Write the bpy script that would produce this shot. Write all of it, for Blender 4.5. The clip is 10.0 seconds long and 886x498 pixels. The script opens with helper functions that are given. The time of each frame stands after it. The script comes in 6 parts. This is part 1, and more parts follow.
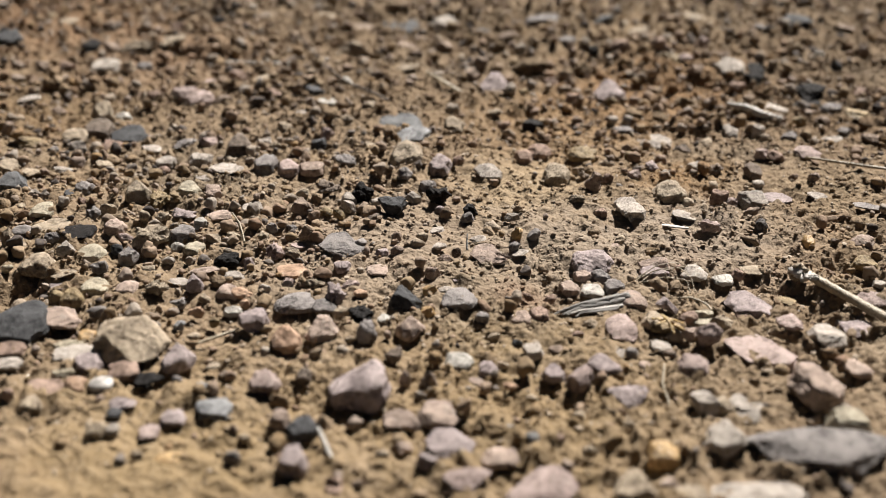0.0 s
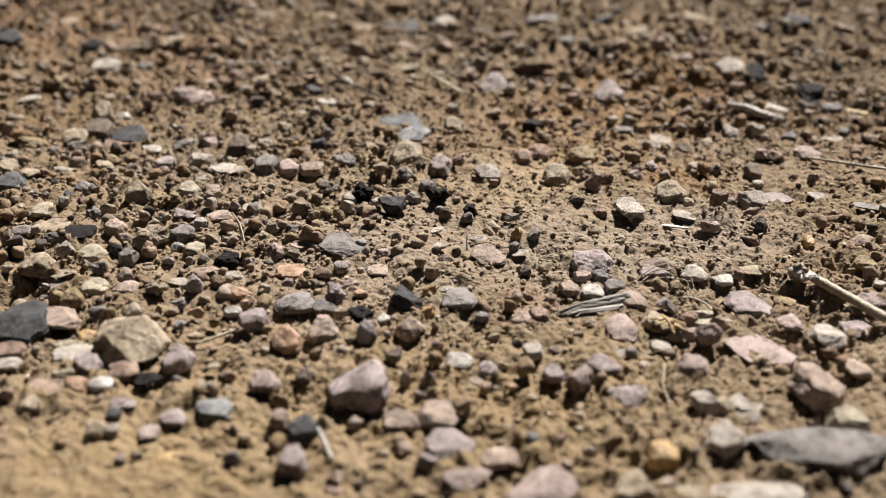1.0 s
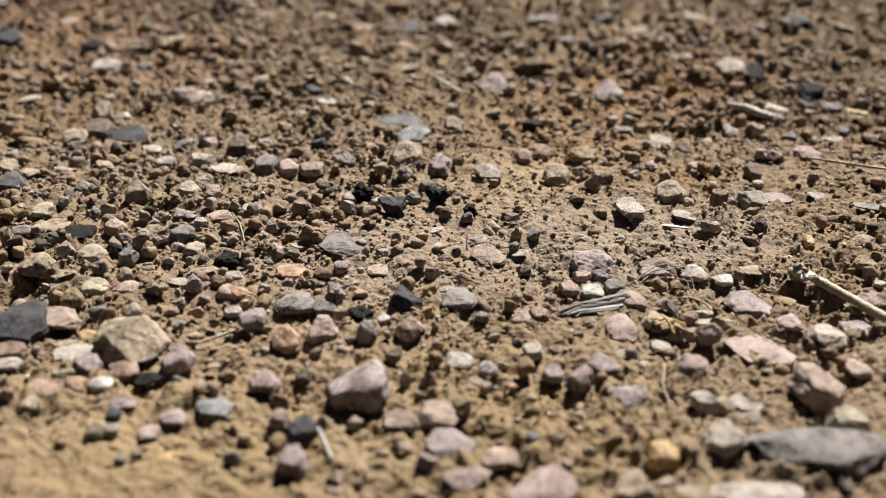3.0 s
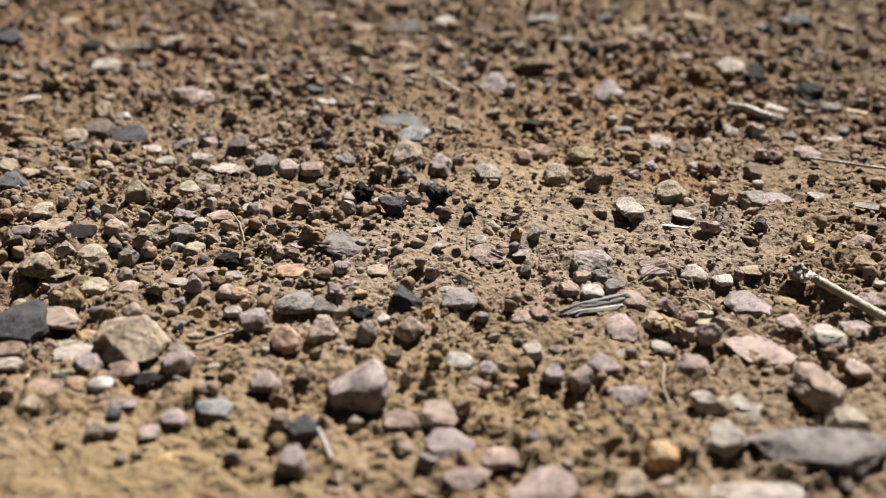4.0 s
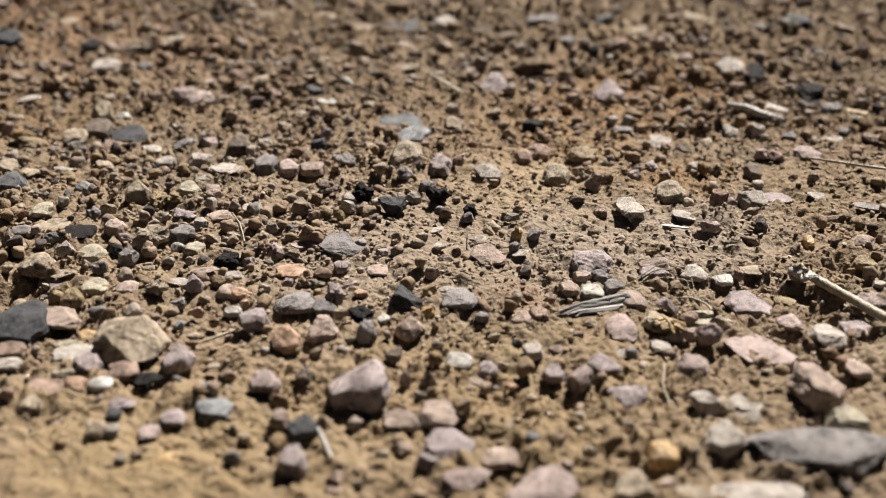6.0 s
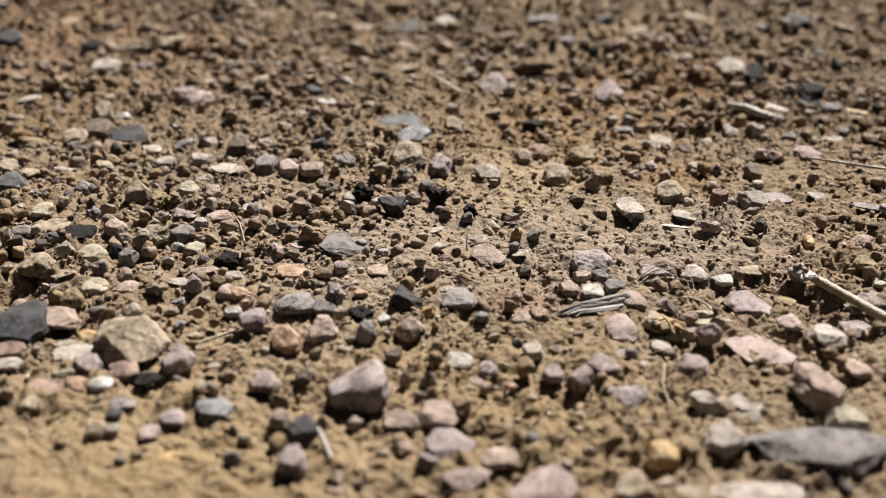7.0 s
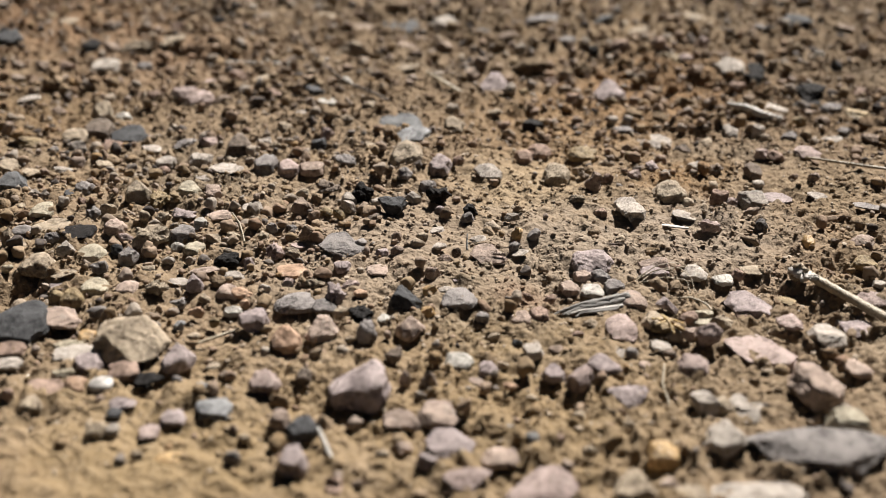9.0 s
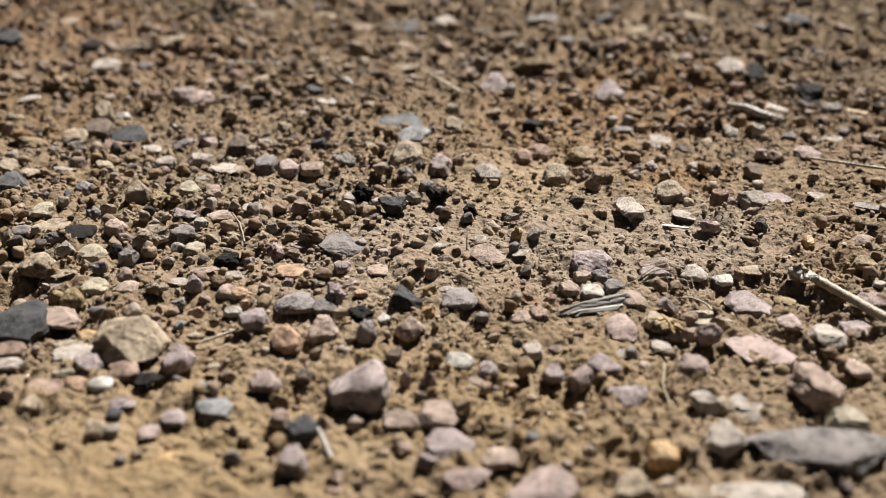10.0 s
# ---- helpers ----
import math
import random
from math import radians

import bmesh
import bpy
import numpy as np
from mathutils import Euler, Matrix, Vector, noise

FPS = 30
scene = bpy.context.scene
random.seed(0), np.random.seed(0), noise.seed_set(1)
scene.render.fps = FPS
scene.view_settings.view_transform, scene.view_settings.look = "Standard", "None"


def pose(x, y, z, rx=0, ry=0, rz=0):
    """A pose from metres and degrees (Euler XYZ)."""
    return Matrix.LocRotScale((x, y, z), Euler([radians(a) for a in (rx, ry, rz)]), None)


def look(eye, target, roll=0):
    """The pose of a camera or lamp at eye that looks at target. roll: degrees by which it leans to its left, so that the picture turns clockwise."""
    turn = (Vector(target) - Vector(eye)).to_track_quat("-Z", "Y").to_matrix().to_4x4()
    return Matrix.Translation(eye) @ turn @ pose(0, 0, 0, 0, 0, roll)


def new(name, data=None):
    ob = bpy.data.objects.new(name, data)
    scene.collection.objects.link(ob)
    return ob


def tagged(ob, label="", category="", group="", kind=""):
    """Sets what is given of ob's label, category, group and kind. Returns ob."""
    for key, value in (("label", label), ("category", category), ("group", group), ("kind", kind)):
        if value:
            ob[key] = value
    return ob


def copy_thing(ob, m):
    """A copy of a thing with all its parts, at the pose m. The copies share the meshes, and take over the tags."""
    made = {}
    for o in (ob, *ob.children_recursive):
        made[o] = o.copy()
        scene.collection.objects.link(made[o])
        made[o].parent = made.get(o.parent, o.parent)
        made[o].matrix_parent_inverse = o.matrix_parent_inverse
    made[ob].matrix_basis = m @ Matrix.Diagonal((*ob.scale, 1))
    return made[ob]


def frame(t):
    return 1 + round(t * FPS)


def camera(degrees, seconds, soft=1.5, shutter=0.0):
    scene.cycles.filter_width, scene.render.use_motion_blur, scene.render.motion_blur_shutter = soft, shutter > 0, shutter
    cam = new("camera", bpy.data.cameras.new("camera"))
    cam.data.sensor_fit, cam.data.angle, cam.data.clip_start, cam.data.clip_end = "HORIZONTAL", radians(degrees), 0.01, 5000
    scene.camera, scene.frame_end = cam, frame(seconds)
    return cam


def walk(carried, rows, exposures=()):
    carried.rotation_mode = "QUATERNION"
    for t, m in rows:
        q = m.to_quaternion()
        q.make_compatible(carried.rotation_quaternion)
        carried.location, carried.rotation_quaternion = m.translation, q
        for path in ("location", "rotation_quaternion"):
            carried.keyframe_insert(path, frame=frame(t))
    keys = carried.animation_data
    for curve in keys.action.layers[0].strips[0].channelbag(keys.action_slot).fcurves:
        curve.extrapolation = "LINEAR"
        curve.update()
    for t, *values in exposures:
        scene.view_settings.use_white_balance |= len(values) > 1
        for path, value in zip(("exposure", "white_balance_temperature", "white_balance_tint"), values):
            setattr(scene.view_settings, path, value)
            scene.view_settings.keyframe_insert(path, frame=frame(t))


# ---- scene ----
FOV, EYE_BACK, EYE_UP, TILT = 40.0, 0.3016, 0.157, 27.5

cam = camera(FOV, 10.0, soft=0.85, shutter=0.5)
cam.data.dof.use_dof = True
cam.data.dof.focus_distance, cam.data.dof.aperture_fstop = 0.343, 9.5
still = pose(0, -EYE_BACK, EYE_UP, 90 - TILT, 0, 0)
walk(cam, [(0.0, still), (10.0, still)])

# ---- light ----
SUN_UP, SUN_SIDE = 47.0, 24.0
world = bpy.data.worlds.new("sky")
world.use_nodes = True
scene.world = world
sky = world.node_tree.nodes.new("ShaderNodeTexSky")
sky.sky_type, sky.sun_disc = "NISHITA", False
sky.sun_elevation, sky.sun_rotation = radians(SUN_UP), radians(SUN_SIDE)
world.node_tree.links.new(sky.outputs[0], world.node_tree.nodes["Background"].inputs[0])
world.node_tree.nodes["Background"].inputs[1].default_value = 0.0042
sun = new("sun", bpy.data.lights.new("sun", "SUN"))
sun.data.energy, sun.data.angle, sun.data.color = 5.0, radians(0.53), (1.0, 0.945, 0.875)
sun_way = Vector((math.sin(radians(SUN_SIDE)) * math.cos(radians(SUN_UP)), math.cos(radians(SUN_SIDE)) * math.cos(radians(SUN_UP)), math.sin(radians(SUN_UP))))
sun.matrix_basis = look(sun_way * 5, (0, 0, 0))
scene.view_settings.exposure = 1.32

# ---- the lie of the ground ----
def lattice(seed):
    return np.random.RandomState(seed).rand(256, 256)


TABLES = [lattice(s) for s in range(8)]


def waves(x, y, size, k=0):
    """Smooth noise from -1 to 1 whose bumps are about size metres wide."""
    u, v = np.asarray(x, float) / size + 31.7 * (k + 1), np.asarray(y, float) / size + 17.3 * (k + 1)
    i, j = np.floor(u).astype(int), np.floor(v).astype(int)
    a, b = u - i, v - j
    a, b = a * a * a * (a * (a * 6 - 15) + 10), b * b * b * (b * (b * 6 - 15) + 10)
    t = TABLES[k % 8]
    g = lambda p, q: t[(i + p) % 256, (j + q) % 256]
    low = g(0, 0) * (1 - a) + g(1, 0) * a
    high = g(0, 1) * (1 - a) + g(1, 1) * a
    return 2 * (low * (1 - b) + high * b) - 1


def step(v):
    v = np.clip(v, 0, 1)
    return v * v * (3 - 2 * v)


def lie(x, y):
    """The broad lie of the soil: gentle swells, a low crumbling bank behind the clearing, and a hollow added behind the
    dark slab to hold shade.
    """
    x, y = np.asarray(x, float), np.asarray(y, float)
    z = 0.0022 * waves(x, y, 0.085, 1) + 0.0011 * waves(x, y, 0.033, 2)
    along = y - (0.178 - 0.62 * (x - 0.02))
    bank = step(along / 0.018) * step((x + 0.01) / 0.03) * (1 - step((x - 0.095) / 0.04))
    z = z + 0.0036 * bank * (1 - step((along - 0.02) / 0.09))
    z = z + 0.0022 * step((y - 0.09) / 0.1) * waves(x, y, 0.017, 3)
    z = z - 0.0065 * np.exp(-(((x + 0.111) / 0.011) ** 2 + ((y + 0.028) / 0.009) ** 2) ** 2)
    near = np.exp(-((x / 0.6) ** 2 + (y / 0.6) ** 2))
    return z * near


# bare sand between the stones: place and half-widths
BARE = [(0.018, 0.004, 0.018, 0.025), (0.017, 0.040, 0.017, 0.021), (-0.012, -0.061, 0.013, 0.012), (-0.061, -0.040, 0.008, 0.011), (-0.005, 0.111, 0.031, 0.020),
        (0.088, 0.007, 0.024, 0.021), (0.093, 0.064, 0.018, 0.014), (0.021, -0.076, 0.013, 0.013), (-0.061, 0.032, 0.010, 0.008), (0.030, -0.045, 0.008, 0.008),
        (-0.077, -0.097, 0.018, 0.010), (-0.046, 0.042, 0.011, 0.006), (-0.021, -0.070, 0.008, 0.009)]


def bareness(x, y):
    return np.max([np.exp(-0.7 * (((x - a) / w) ** 2 + ((y - b) / d) ** 2) ** 2) for a, b, w, d in BARE], axis=0)


def fine(x, y):
    """Crumbs and grains of the soil."""
    rough = 0.85 + 0.5 * waves(x, y, 0.05, 5) + 0.35 * step((y - 0.10) / 0.12)
    rough = 0.66 * rough * (1.3 - 0.3 * step((y + 0.06) / 0.07))
    rough = rough * (1 - 0.65 * np.exp(-(((x + 0.07) / 0.06) ** 2 + ((y + 0.105) / 0.028) ** 2)))
    rough = rough * (1 - 0.12 * bareness(x, y))
    bx, by = x + 0.0012 * waves(x, y, 0.004, 2), y + 0.0012 * waves(x, y, 0.004, 3)
    z = (0.0011 + 0.0005 * (1 - step((y + 0.05) / 0.06))) * waves(x, y, 0.012, 3) + 0.0017 * rough * waves(bx, by, 0.0070, 4)
    z = z + 0.0022 * rough * (np.abs(waves(bx, by, 0.0062, 6)) - 0.35) + 0.0021 * rough * (0.5 + 0.5 * step((y + 0.06) / 0.06)) * (np.abs(waves(bx, by, 0.0036, 7)) - 0.35)
    z = z + 0.0016 * rough * (np.abs(waves(bx, by, 0.0021, 0)) - 0.35) + 0.0008 * rough * waves(x, y, 0.0013, 1)
    return z


# ---- materials ----
def nodes_of(name):
    m = bpy.data.materials.new(name)
    m.use_nodes = True
    t = m.node_tree
    return m, t, t.nodes["Principled BSDF"]


def add(t, kind, **values):
    n = t.nodes.new(kind)
    for k, v in values.items():
        n.inputs[k.replace("_", " ")].default_value = v
    return n


def ramp(t, src, stops):
    n = t.nodes.new("ShaderNodeValToRGB")
    els = n.color_ramp.elements
    while len(els) < len(stops):
        els.new(0.5)
    for e, (p, c) in zip(els, stops):
        e.position, e.color = p, (*c, 1)
    t.links.new(src, n.inputs[0])
    return n.outputs[0]


def mix(t, fac, a, b, blend="MIX"):
    n = t.nodes.new("ShaderNodeMix")
    n.data_type, n.blend_type = "RGBA", blend
    for socket, v in ((n.inputs[0], fac), (n.inputs[6], a), (n.inputs[7], b)):
        if isinstance(v, (int, float)):
            socket.default_value = v
        elif isinstance(v, tuple):
            socket.default_value = (*v, 1)
        else:
            t.links.new(v, socket)
    return n.outputs[2]


def grain(t, where, scale, detail=4.0, rough=0.6, twist=0.0):
    n = add(t, "ShaderNodeTexNoise", Scale=scale, Detail=detail, Roughness=rough, Distortion=twist)
    t.links.new(where, n.inputs["Vector"])
    return n.outputs["Fac"]


def band(t, src, lo, hi):
    n = t.nodes.new("ShaderNodeMapRange")
    n.clamp = True
    n.inputs[1].default_value, n.inputs[2].default_value = lo, hi
    t.links.new(src, n.inputs[0])
    return n.outputs[0]


def relief(t, bsdf, heights):
    """Chains bumps: (socket, strength, depth in metres)."""
    last = None
    for src, strength, depth in heights:
        b = t.nodes.new("ShaderNodeBump")
        b.inputs["Strength"].default_value, b.inputs["Distance"].default_value = strength, depth
        t.links.new(src, b.inputs["Height"])
        if last:
            t.links.new(last, b.inputs["Normal"])
        last = b.outputs[0]
    t.links.new(last, bsdf.inputs["Normal"])


DUST = (0.165, 0.124, 0.079)


def own_place(t):
    """Each stone's own coordinates, shifted by chance so that no two share a pattern."""
    co, info = t.nodes.new("ShaderNodeTexCoord"), t.nodes.new("ShaderNodeObjectInfo")
    n = t.nodes.new("ShaderNodeVectorMath")
    n.operation = "MULTIPLY_ADD"
    n.inputs[1].default_value = (1, 1, 1)
    t.links.new(co.outputs["Object"], n.inputs[0])
    t.links.new(info.outputs["Random"], n.inputs[2])
    return n.outputs[0], info.outputs["Random"]


def tone(t, col, src, hue, value):
    n = t.nodes.new("ShaderNodeHueSaturation")
    n.inputs["Saturation"].default_value = hue
    n.inputs["Value"].default_value = 1.0
    r = t.nodes.new("ShaderNodeMapRange")
    r.inputs[3].default_value, r.inputs[4].default_value = 1 - value, 1 + value
    t.links.new(src, r.inputs[0])
    t.links.new(r.outputs[0], n.inputs["Value"])
    t.links.new(col, n.inputs["Color"])
    return n.outputs[0]


def rock(name, light, dark, vein=None, rough=0.82, dust=0.35, pits=0.6, clear=0.0, spec=0.2):
    m, t, bsdf = nodes_of(name)
    light, dark = tuple(0.60 * c for c in light), tuple(0.36 * c for c in dark)
    vein = vein and tuple(0.49 * c for c in vein)
    where, chance = own_place(t)
    broad, mid, tiny = grain(t, where, 190, 3, 0.6, 0.6), grain(t, where, 700, 5, 0.7), grain(t, where, 2600, 3, 0.7)
    col = mix(t, band(t, broad, 0.38, 0.62), tuple(0.85 * c for c in dark), light)
    col = mix(t, band(t, mid, 0.42, 0.75), col, tuple(min(1, c * 1.25) for c in light))
    if vein:
        col = mix(t, band(t, grain(t, where, 330, 2, 0.5, 2.0), 0.58, 0.72), col, vein)
    col = mix(t, band(t, tiny, 0.62, 0.74), col, tuple(c * 0.55 for c in dark))
    col = mix(t, band(t, grain(t, where, 1500, 3, 0.75), 0.60, 0.72), col, tuple(min(0.8, c * 1.5) for c in light))
    dusty = band(t, grain(t, where, 420, 5, 0.75, 0.4), 0.77 - dust * 0.45, 0.91 - dust * 0.35)
    col = mix(t, dusty, col, DUST)
    col = tone(t, col, chance, 1.0, 0.14)
    t.links.new(col, bsdf.inputs["Base Color"])
    bsdf.inputs["Roughness"].default_value = rough
    bsdf.inputs["Specular IOR Level"].default_value = spec
    if clear:
        bsdf.inputs["Transmission Weight"].default_value = clear
        bsdf.inputs["IOR"].default_value = 1.45
    relief(t, bsdf, [(broad, min(0.6, pits), 0.0008), (mid, min(0.9, 1.3 * pits), 0.0008), (tiny, min(0.9, 1.3 * pits), 0.0004)])
    return m


ROCKS = {
    "slate": rock("dark_slate", (0.105, 0.105, 0.110), (0.052, 0.053, 0.058), rough=0.75, dust=0.15, spec=0.18),
    "lead": rock("lead_grey_slate", (0.20, 0.20, 0.205), (0.11, 0.11, 0.118), rough=0.75, dust=0.2, spec=0.2),
    "black": rock("black_char", (0.026, 0.022, 0.021), (0.009, 0.007, 0.007), rough=0.75, dust=0.08, pits=1.0, spec=0.15),
    "brown": rock("brown_stone", (0.44, 0.335, 0.262), (0.25, 0.18, 0.138)),
    "umber": rock("umber_stone", (0.31, 0.245, 0.198), (0.165, 0.127, 0.10)),
    "rust": rock("red_brown_stone", (0.49, 0.35, 0.28), (0.30, 0.20, 0.155), dust=0.4),
    "grey": rock("grey_stone", (0.37, 0.335, 0.32), (0.20, 0.178, 0.175), (0.46, 0.425, 0.40)),
    "mauve": rock("mauve_stone", (0.50, 0.415, 0.405), (0.33, 0.262, 0.258), (0.60, 0.51, 0.485)),
    "pink": rock("pink_stone", (0.55, 0.43, 0.395), (0.38, 0.28, 0.25), (0.62, 0.51, 0.46)),
    "flesh": rock("rosy_tan_stone", (0.55, 0.425, 0.355), (0.38, 0.28, 0.228), (0.64, 0.53, 0.45)),
    "orange": rock("orange_stone", (0.68, 0.46, 0.32), (0.50, 0.31, 0.205), (0.72, 0.54, 0.42)),
    "tan": rock("tan_stone", (0.58, 0.475, 0.355), (0.36, 0.28, 0.20), dust=0.5),
    "ochre": rock("ochre_stone", (0.48, 0.36, 0.20), (0.29, 0.20, 0.10), rough=0.55, dust=0.4),
    "cream": rock("cream_quartz", (0.60, 0.53, 0.40), (0.42, 0.35, 0.24), rough=0.5, dust=0.3),
    "pale": rock("pale_grey_stone", (0.60, 0.53, 0.465), (0.39, 0.33, 0.285), (0.60, 0.55, 0.50)),
    "white": rock("whitish_stone", (0.66, 0.62, 0.56), (0.47, 0.43, 0.38), rough=0.55, dust=0.25),
    "smooth": rock("white_pebble", (0.74, 0.70, 0.66), (0.62, 0.58, 0.54), rough=0.45, dust=0.05, pits=0.06),
    "bluish": rock("blue_grey_stone", (0.36, 0.36, 0.365), (0.23, 0.23, 0.245), (0.46, 0.45, 0.44), dust=0.2),
    "crust": rock("soil_crusted_stone", (0.60, 0.495, 0.375), (0.42, 0.34, 0.25), dust=0.5, pits=1.0),
    "soil": rock("soil_clod", (0.38, 0.275, 0.175), (0.24, 0.17, 0.105), dust=0.6, pits=1.0, rough=0.95),
    "amber": rock("amber_quartz", (0.84, 0.55, 0.25), (0.60, 0.36, 0.14), rough=0.4, dust=0.12, pits=0.4, clear=0.3, spec=0.4),
}


def many_rocks():
    """Gravel and grit: each grain takes its own tint."""
    m, t, bsdf = nodes_of("mixed_gravel")
    geo, co = t.nodes.new("ShaderNodeNewGeometry"), t.nodes.new("ShaderNodeTexCoord")
    chance = geo.outputs["Random Per Island"]
    col = ramp(t, chance, [(0.0, (0.27, 0.19, 0.11)), (0.14, (0.36, 0.27, 0.165)), (0.30, (0.40, 0.30, 0.22)), (0.42, (0.30, 0.205, 0.14)),
                           (0.54, (0.35, 0.28, 0.235)), (0.64, (0.40, 0.345, 0.28)), (0.74, (0.29, 0.195, 0.13)), (0.81, (0.36, 0.23, 0.10)),
                           (0.87, (0.46, 0.41, 0.35)), (0.95, (0.17, 0.15, 0.14)), (1.0, (0.035, 0.03, 0.03))])
    where = co.outputs["Object"]
    mid, tiny = grain(t, where, 800, 4, 0.7), grain(t, where, 3000, 3, 0.7)
    col = mix(t, band(t, mid, 0.4, 0.7), mix(t, 0.35, col, (0.10, 0.07, 0.05)), col)
    col = mix(t, band(t, grain(t, where, 500, 4, 0.7), 0.56, 0.72), col, DUST)
    col = mix(t, 1.0, col, (0.70, 0.69, 0.69), "MULTIPLY")
    t.links.new(col, bsdf.inputs["Base Color"])
    bsdf.inputs["Roughness"].default_value, bsdf.inputs["Specular IOR Level"].default_value = 0.85, 0.2
    relief(t, bsdf, [(mid, 0.6, 0.0005), (tiny, 0.6, 0.00012)])
    return m


PATCHES = [((-0.1465, 0.1074, -0.0000), 0.050, (0.25, 0.165, 0.085)), ((0.1206, 0.0382, -0.0000), 0.022, (0.30, 0.22, 0.14)), ((0.0427, 0.0956, 0.0000), 0.045, (0.42, 0.275, 0.145)), ((0.0779, 0.1320, -0.0000), 0.052, (0.38, 0.215, 0.095)), ((0.1330, 0.0930, -0.0000), 0.04, (0.16, 0.10, 0.052)), ((-0.1112, 0.1747, -0.0001), 0.05, (0.43, 0.285, 0.19)), ((0.0781, 0.2173, 0.0000), 0.06, (0.42, 0.31, 0.20)),
           ((0.0208, -0.0251, -0.0000), 0.010, (0.268, 0.143, 0.095)), ((0.0714, 0.0444, 0.0000), 0.016, (0.311, 0.178, 0.069)), ((-0.1777, 0.2134, 0.0000), 0.065, (0.44, 0.265, 0.155)),
           ((0.0841, 0.0550, 0.0000), 0.012, (0.295, 0.173, 0.074)), ((0.0258, 0.0456, -0.0000), 0.026, (0.50, 0.39, 0.26)), ((-0.0569, -0.0980, 0.0000), 0.050, (0.390, 0.281, 0.147)),
           ((0.0148, -0.0743, 0.0000), 0.050, (0.364, 0.260, 0.138)), ((0.0744, 0.0043, -0.0000), 0.034, (0.43, 0.36, 0.305)), ((0.0340, -0.0005, -0.0000), 0.034, (0.42, 0.35, 0.29)), ((-0.0212, 0.0015, -0.0000), 0.045, (0.43, 0.35, 0.285))]


def sand(name, light, dark, pale, loose=False):
    m, t, bsdf = nodes_of(name)
    where = t.nodes.new("ShaderNodeNewGeometry").outputs["Position"]
    broad, mid = grain(t, where, 16, 4, 0.6, 0.4), grain(t, where, 150, 5, 0.7)
    tiny, dots = grain(t, where, 900, 4, 0.75), grain(t, where, 2600, 2, 0.7)
    col = mix(t, band(t, mid, 0.34, 0.66), dark, light)
    col = mix(t, band(t, broad, 0.52, 0.70), col, tuple(a * b for a, b in zip(light, (0.78, 0.73, 0.68))))
    grey = band(t, grain(t, where, 11, 3, 0.5), 0.54, 0.72)
    col = mix(t, grey, col, mix(t, band(t, mid, 0.3, 0.7), (0.173, 0.138, 0.092), pale))
    red = band(t, grain(t, where, 23, 3, 0.6, 0.5), 0.64, 0.74)
    col = mix(t, red, col, mix(t, 0.5, col, (0.256, 0.138, 0.077)))
    # darker, browner earth in the broken ground at the back, partly painted shade
    sep = t.nodes.new("ShaderNodeSeparateXYZ")
    t.links.new(where, sep.inputs[0])
    wob = t.nodes.new("ShaderNodeMath")
    wob.operation = "MULTIPLY_ADD"
    wob.inputs[1].default_value = 0.16
    t.links.new(broad, wob.inputs[0])
    skew = t.nodes.new("ShaderNodeMath")
    skew.operation = "MULTIPLY_ADD"
    skew.inputs[1].default_value = 0.15
    t.links.new(sep.outputs[0], skew.inputs[0])
    t.links.new(sep.outputs[1], skew.inputs[2])
    t.links.new(skew.outputs[0], wob.inputs[2])
    lane = t.nodes.new("ShaderNodeMath")
    lane.operation = "MULTIPLY"
    t.links.new(band(t, wob.outputs[0], 0.13, 0.20), lane.inputs[0])
    t.links.new(band(t, wob.outputs[0], 0.36, 0.28), lane.inputs[1])
    here = t.nodes.new("ShaderNodeVectorMath")
    here.operation = "LENGTH"
    t.links.new(where, here.inputs[0])
    reach = t.nodes.new("ShaderNodeMath")
    reach.operation = "MULTIPLY"
    t.links.new(lane.outputs[0], reach.inputs[0])
    t.links.new(band(t, here.outputs["Value"], 0.8, 0.35), reach.inputs[1])
    back = reach.outputs[0]
    half = t.nodes.new("ShaderNodeMath")
    half.operation = "MULTIPLY"
    half.inputs[1].default_value = 0.35
    t.links.new(back, half.inputs[0])
    col = mix(t, half.outputs[0], col, mix(t, band(t, mid, 0.35, 0.65), (0.108, 0.062, 0.032), (0.260, 0.165, 0.087)))
    # stains of redder and of orange earth; two dark brown ones part painted shade
    for spot, reach, stain in PATCHES:
        far = t.nodes.new("ShaderNodeVectorMath")
        far.operation = "DISTANCE"
        far.inputs[1].default_value = spot
        t.links.new(where, far.inputs[0])
        edge = t.nodes.new("ShaderNodeMath")
        edge.operation = "MULTIPLY_ADD"
        edge.inputs[1].default_value = reach * 1.6
        t.links.new(mid, edge.inputs[0])
        t.links.new(far.outputs["Value"], edge.inputs[2])
        col = mix(t, band(t, edge.outputs[0], reach * 1.9, reach * 1.1), col, mix(t, 0.6, col, stain))
    col = mix(t, band(t, tiny, 0.62, 0.76), col, (0.150, 0.108, 0.070))
    col = mix(t, band(t, grain(t, where, 1300, 2, 0.6), 0.60, 0.66), col, mix(t, 0.5, col, (0.50, 0.42, 0.31)))
    col = mix(t, band(t, dots, 0.62, 0.70), col, (0.47, 0.40, 0.32))
